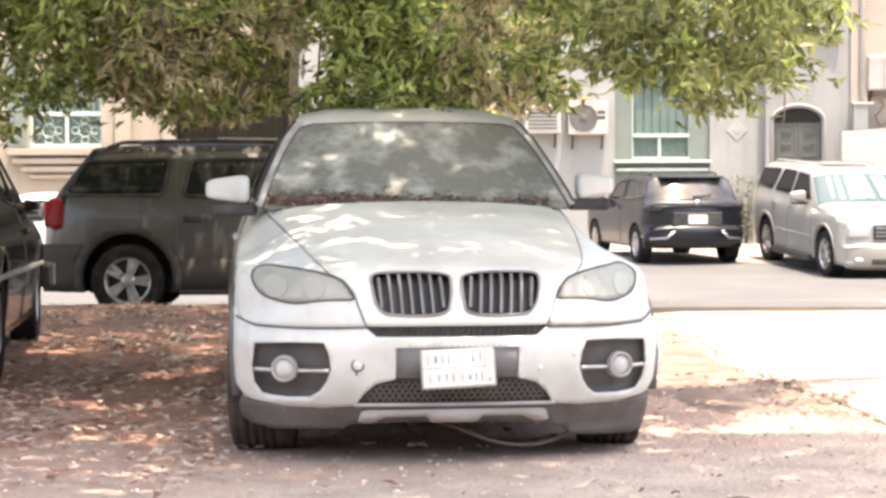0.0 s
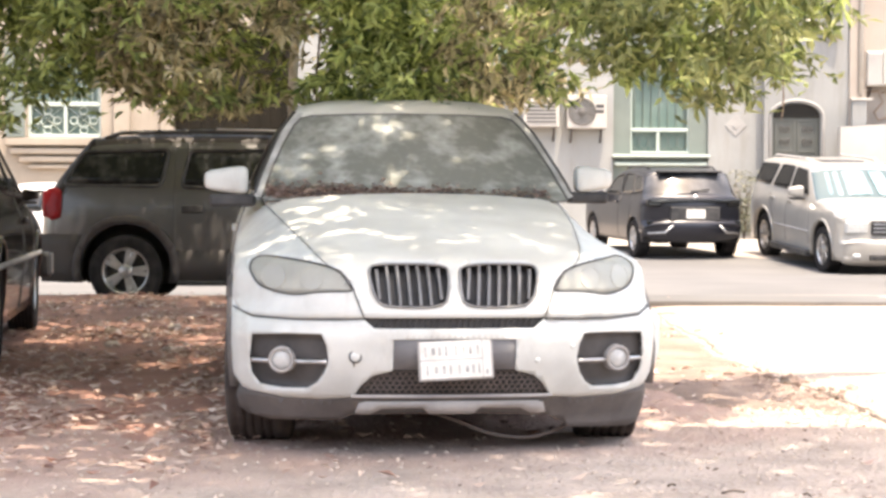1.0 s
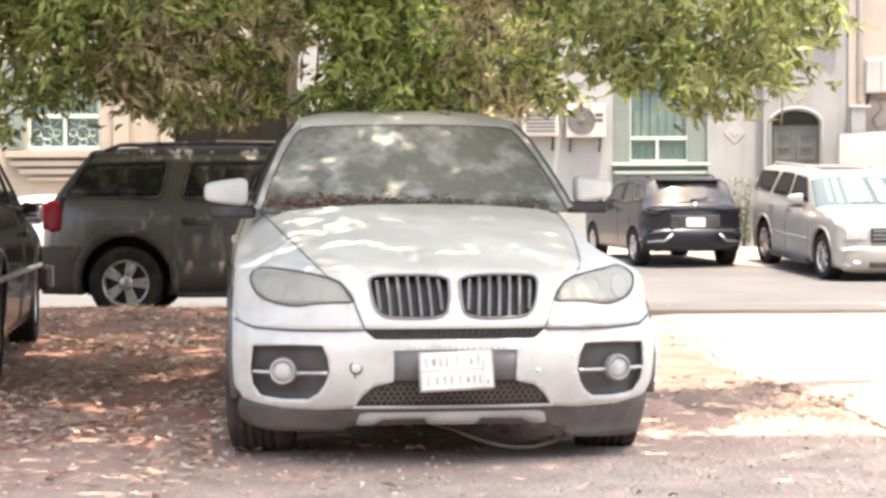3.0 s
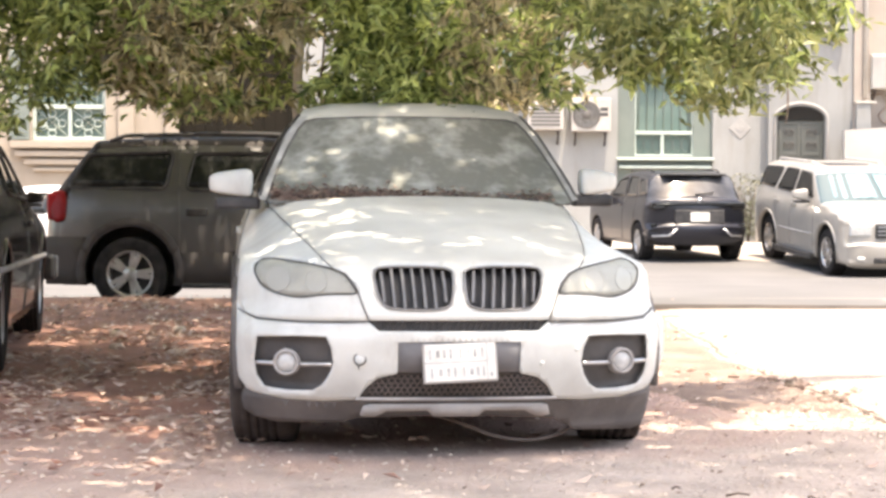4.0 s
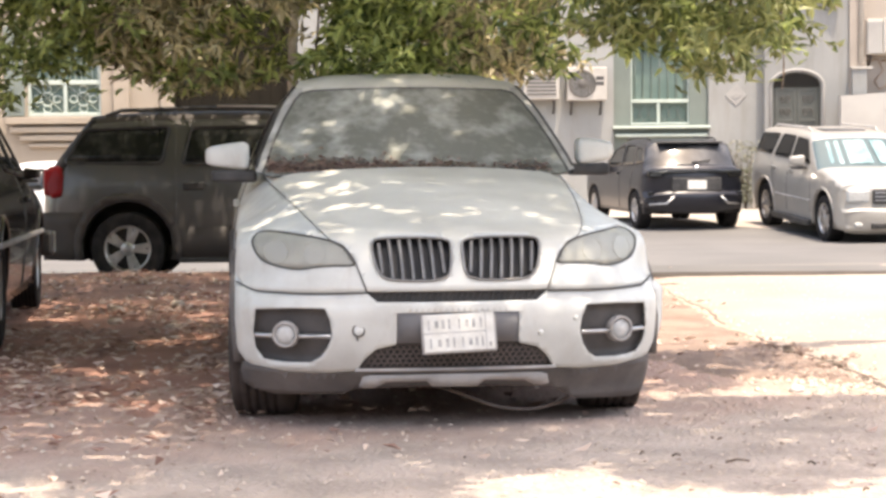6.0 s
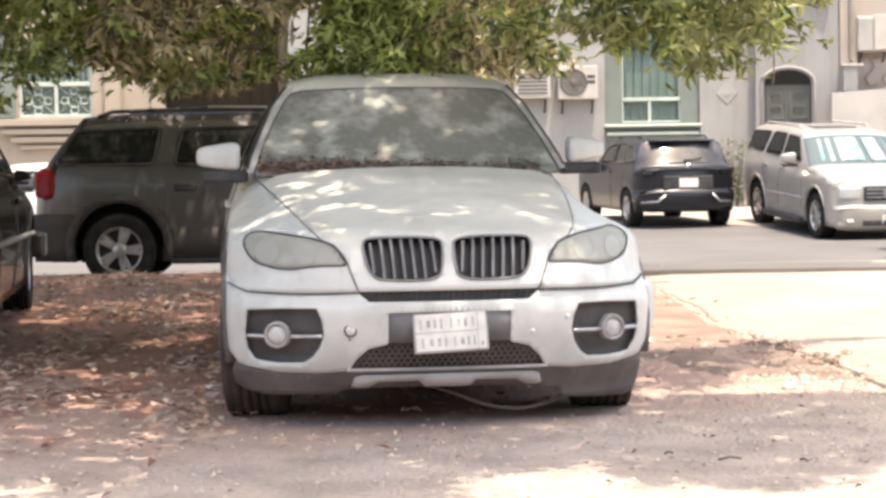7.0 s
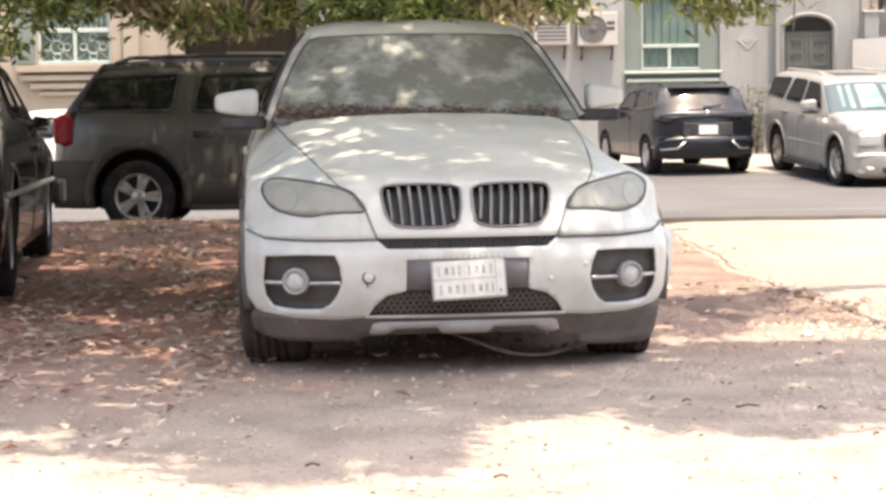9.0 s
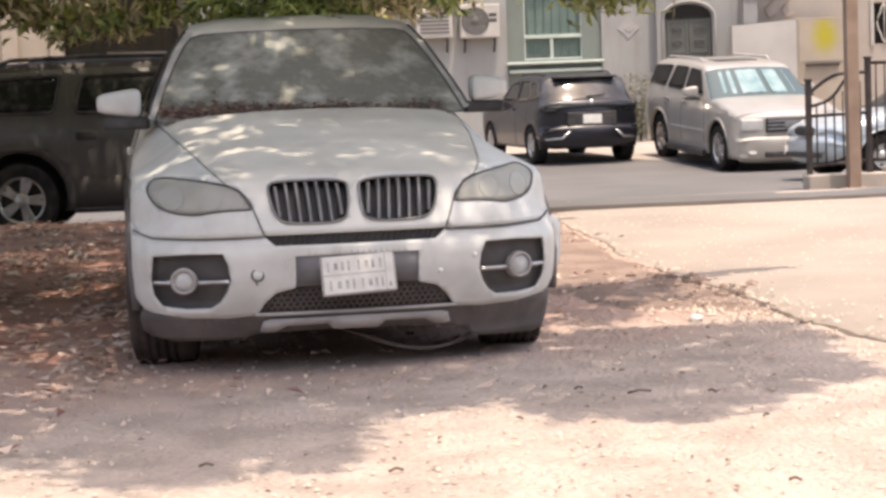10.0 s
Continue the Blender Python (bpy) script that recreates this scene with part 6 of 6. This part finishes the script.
tube("handrail", smooth_line([(5.83, 23.755, .94), (6.03, 23.755, 1.0), (6.15, 23.755, 1.10), (6.27, 23.755, 1.26), (6.4, 23.755, 1.34)], 4), 0.02, IRON, rail)
tube("rail_bar", [(5.83, 23.755, .82), (6.55, 23.755, .84)], 0.02, IRON, rail)
for z in (1.45, .25):
    tube("rail_bar", [(6.55, 23.755, z), (8.6, 23.755, z)], 0.02, IRON, rail)
tube("rail_bar", [(5.8, 23.755, .2), (6.55, 23.755, .25)], 0.02, IRON, rail)
for i in range(6):
    x = 5.9 + i * .11
    tube("baluster", [(x, 23.755, .2), (x, 23.755, .95 + .055 * i)], 0.012, IRON, rail, sides=6)
for i in range(18):
    x = 6.65 + i * .11
    tube("baluster", [(x, 23.755, .25), (x, 23.755, 1.45)], 0.012, IRON, rail, sides=6)
pole = thing("street_post", "square tan-painted metal post beside the railing", "post")
block("shaft", (6.175, 6.325, 23.3, 23.47, -0.08, 4.5), POST, pole, bevel=0.012)
block("base_plate", (6.11, 6.40, 23.24, 23.53, -0.10, -0.06), POST, pole, bevel=0.006)


# ---- the tree over the bay ----
tree = thing("tree", "broad low tree with narrow green leaves hanging over the cars", "tree")


def limb(name, pts, r0, r1, material=BARK):
    pts = smooth_line(pts, 5)
    n = len(pts)
    return tube(name, pts, [r0 + (r1 - r0) * i / (n - 1) for i in range(n)], material, tree, sides=9)


gz = ground_z(-0.6, 15.2)
limb("trunk", [(0.42, 15.6, gz - 0.1), (0.4, 15.5, 0.9), (0.38, 15.3, 1.7), (0.1, 14.9, 2.7)], 0.15, 0.11)
limb("trunk", [(-0.90, 13.2, 0.0), (-0.92, 12.9, 0.9), (-0.945, 12.4, 1.55), (-0.94, 12.3, 1.9), (-0.92, 12.3, 2.2), (-0.9, 12.5, 2.9)], 0.042, 0.024, PALE_BARK)
rnd = random.Random(2)
for i in range(14):
    a = 2 * math.pi * i / 14 + rnd.uniform(-.2, .2)
    ex, ey = -2.4 + 4.2 * math.cos(a), 11.8 + 4.3 * math.sin(a)
    limb("limb", [(0.1, 14.9, 2.7), ((-0.4 + ex) / 2 + rnd.uniform(-.4, .4), (14.4 + ey) / 2, 3.6 + rnd.uniform(-.2, .4)), (ex, ey, 4.6 + rnd.uniform(-.3, 1.2))], 0.07, 0.012)


def low_edge(x):
    """How low the leaf curtain hangs, beyond the car's roof."""
    return lerp_table(x, (-6, -2.9, -2.72, -2.3, -2.1, -1.8, -1.2, -1.0, -0.6, 0.5, 0.8, 1.0, 1.2, 1.45, 1.75, 2.0, 2.2, 2.45, 2.6), (1.62, 1.62, 1.80, 1.88, 1.85, 1.72, 1.72, 1.76, 1.77, 1.77, 1.86, 1.96, 1.99, 1.84, 1.80, 1.90, 1.99, 2.06, 2.3))


SUN_X, SUN_Y = math.sin(sa) / math.tan(se), math.cos(sa) / math.tan(se)


def shade_edge(x):
    """Where the tree's shade begins on the open ground."""
    return lerp_table(x, (-6, -1.5, -1.2, -0.85, -0.5, -0.05, 0.02, 0.2, 0.65, 0.75, 1.0, 1.45, 1.75, 2.2), (6.9, 6.9, 6.75, 6.2, 6.2, 6.45, 7.2, 7.5, 7.55, 7.2, 7.05, 7.0, 7.5, 7.95))


def high_crown(seed, count, leaves, gap):
    """The high boughs over the bay, spread over the patch of ground that they shade, with gaps that let flecks of sun through."""
    r = random.Random(seed)
    twigs = []
    while len(twigs) < count:
        x, y, z = r.uniform(-7.2, 2.4), r.uniform(5.9, 14.2), r.uniform(5.3, 6.7)
        if y > 12.0 and x > -2.0 + 0.4 * noise.noise((y * 2.0, 3.0, 0.0)):
            continue
        if y < shade_edge(x) + 0.18 * noise.noise((x * 6.0, 4.0, 0.0)) + r.uniform(-0.06, 0.06):
            continue
        if x > 2.2 - 0.25 * noise.noise((y * 2.0, 7.0, 0.0)) or (x > 0.9 and y > 9.72 + 0.12 * noise.noise((x * 3, 1.0, 0.0))):
            continue
        thr = gap + (0.03 if x < -1.3 else 0.0) + (0.12 if y > 11.6 else 0.0) + (0.09 if x < -1.0 and y < 10.6 else 0.0) + (0.0 if abs(x) > 1.1 or y < 9.08 else 0.13 if y < 10.2 else 0.04 if y < 10.6 else -0.01)
        if 0.6 * noise.noise((x * 1.3, y * 0.9, z * 0.3 + seed)) + 0.55 * noise.noise((x * 6.6, y * 5.4, z * 0.3)) < thr:
            continue
        d = Vector((r.gauss(0, 1), r.gauss(-0.2, 1), r.gauss(-.55, .5))).normalized()
        ln = r.uniform(0.14, 0.3)
        twigs.append((Vector((x + SUN_X * z, y + SUN_Y * z, z)) - d * ln * 0.5, d, ln, leaves, 4.0))
    # one bough reaches out over the slab
    for k in range(70):
        t = r.random()
        x, y, z = 1.75 + 0.85 * t, 11.85 + 0.35 * t + r.gauss(0, 0.12 * (1.15 - t)), r.uniform(5.6, 6.0)
        d = Vector((1, 0.2, r.gauss(0, 0.3))).normalized()
        twigs.append((Vector((x + SUN_X * z, y + SUN_Y * z, z)), d, 0.2, 8, 4.0))
    return twigs


def crown(seed, count, leaves, box_, gap, curtain=False):
    """Twigs in a volume, thinned by a coarse noise so that light falls through the gaps: rows of (foot, direction, length, leaves)."""
    r = random.Random(seed)
    twigs = []
    x0, x1, y0, y1, z0, z1 = box_
    tries = 0
    while len(twigs) < count and tries < count * 60:
        tries += 1
        x, y = r.uniform(x0, x1), r.uniform(y0, y1)
        if curtain and x > 0.8:
            y = 9.55 + (y - 11.0) * 0.7
            if r.random() < 0.3:
                continue
        thr, lo = gap, z0
        if curtain:
            u = x * 13 / y
            lo = 1.21 + (low_edge(u) - 1.21) * y / 13 + 0.13 * noise.noise((u * 2.3, y * 0.7, 5.0)) - 0.01
            if r.random() < 0.06:
                lo -= 0.13 * r.random()
            if -2.75 < u < -1.75:
                thr += 0.16
            elif -1.75 <= u < -1.1:
                thr += 0.17
            if -1.15 < u < -0.3:
                thr -= 0.12
            if u > 2.62 - 0.5 * max(0, 2.2 - lo) + 0.3 * noise.noise((lo * 3, y, 1)):
                continue
        z = lo + (z1 - lo) * r.random() ** 0.9
        if curtain and abs(u + 0.985) < 0.085 and y < 12.6 and z < 2.02:
            continue
        if noise.noise((x * 1.25, y * 0.8, z * 1.7 + seed)) + (0.5 * noise.noise((x * 5.0, y * 2.0, z * 5.0)) if curtain else 0.0) < thr:
            continue
        d = Vector((r.gauss(0, 1), r.gauss(-0.2, 1), r.gauss(-.55, .5))).normalized()
        twigs.append((Vector((x, y, z)), d, r.uniform(0.14, 0.34), leaves, lo))
    return twigs


def spray_mesh(name, twigs, length, width, seed):
    """Narrow pointed leaves that spread and droop from each twig; two bent triangles to a leaf."""
    r = random.Random(seed)
    verts, faces = [], []
    for foot, d, ln, leaves, lo in twigs:
        for k in range(leaves):
            p = foot + d * (ln * (k + r.random()) / leaves)
            a = (d * 0.55 + Vector((r.gauss(0, .7), r.gauss(0, .7), r.gauss(-.25, .55)))).normalized()
            l, w = length * r.uniform(0.65, 1.3), width * r.uniform(0.7, 1.25)
            if p.z + a.z * l < lo - 0.06:
                continue
            side = a.cross(Vector((r.gauss(0, .6), r.gauss(0, .6), 1))).normalized()
            up = side.cross(a)
            o = len(verts)
            mid = p + a * (l * 0.42) + up * (0.10 * l)
            verts.extend((p, mid + side * (w / 2), p + a * l, mid - side * (w / 2)))
            faces += [(o, o + 1, o + 2), (o, o + 2, o + 3)]
    return mesh_of(name, verts, faces, smooth=False)


curtain = crown(1, 5000, 16, (-7.5, 3.0, 11.0, 13.4, 1.7, 2.95), -0.16, True)
over = high_crown(7, 9600, 12, -0.26)
# rear and fill: mostly unseen leaves, added to shade the wagon and soil
rear = crown(8, 8000, 12, (-8.0, 1.8, 15.4, 22.0, 3.0, 4.8), -0.7)
fill = crown(9, 90, 12, (-7.0, 1.2, 10.4, 12.4, 3.2, 5.4), 0.0) + crown(12, 2300, 12, (-7.0, 0.5, 13.2, 16.6, 3.8, 5.2), -0.32)

# thin boughs that carry the sprays of leaves
rnd = random.Random(17)
for foot, d, ln, leaves, lo in rnd.sample(curtain, 46):
    top = Vector((foot.x * 0.86 + rnd.uniform(-.3, .3), foot.y + rnd.uniform(0.2, 0.9), rnd.uniform(3.6, 4.4)))
    mid = foot.lerp(top, 0.5) + Vector((rnd.uniform(-.15, .15), rnd.uniform(-.3, 0), 0.12))
    limb("branch", [top, mid, foot + Vector((0, 0, 0.04)), foot + d * ln], 0.013, 0.003)
for foot, d, ln, leaves, lo in rnd.sample(over, 40):
    base = Vector((foot.x * 0.6, 12.4 + rnd.uniform(-.6, .6), rnd.uniform(4.3, 4.9)))
    mid = base.lerp(foot, 0.55) + Vector((rnd.uniform(-.2, .2), rnd.uniform(-.2, .2), 0.25))
    limb("branch", [base, mid, foot, foot + d * ln], 0.016, 0.004)


def tone(p):
    """Which foliage a twig belongs to: withered olive, plain green or sunny yellow-green."""
    u = p.x * 13 / p.y
    n = noise.noise((p.x * 0.7, p.y * 0.7, p.z)) * 0.8
    m = noise.noise((p.x * 2.1, p.y * 2.1, p.z * 2.1 + 4))
    if (-2.1 < u + n * 0.5 < -0.95 and m > -0.2) or n < -0.42 or (0.05 < u < 0.8 and m > -0.1):
        return 1
    return 2 if u + n * 1.5 > 0.9 and m > -0.2 else 0


for k, m in enumerate((LEAF, LEAF_DRY, LEAF_LIGHT)):
    tagged(put("crown", spray_mesh("crown", [t for t in curtain if tone(t[0]) == k], 0.096, 0.033, 1 + k), m, tree), kind="stuff")
tagged(put("crown", spray_mesh("crown", over + rear + fill, 0.13, 0.05, 9), LEAF, tree), kind="stuff")
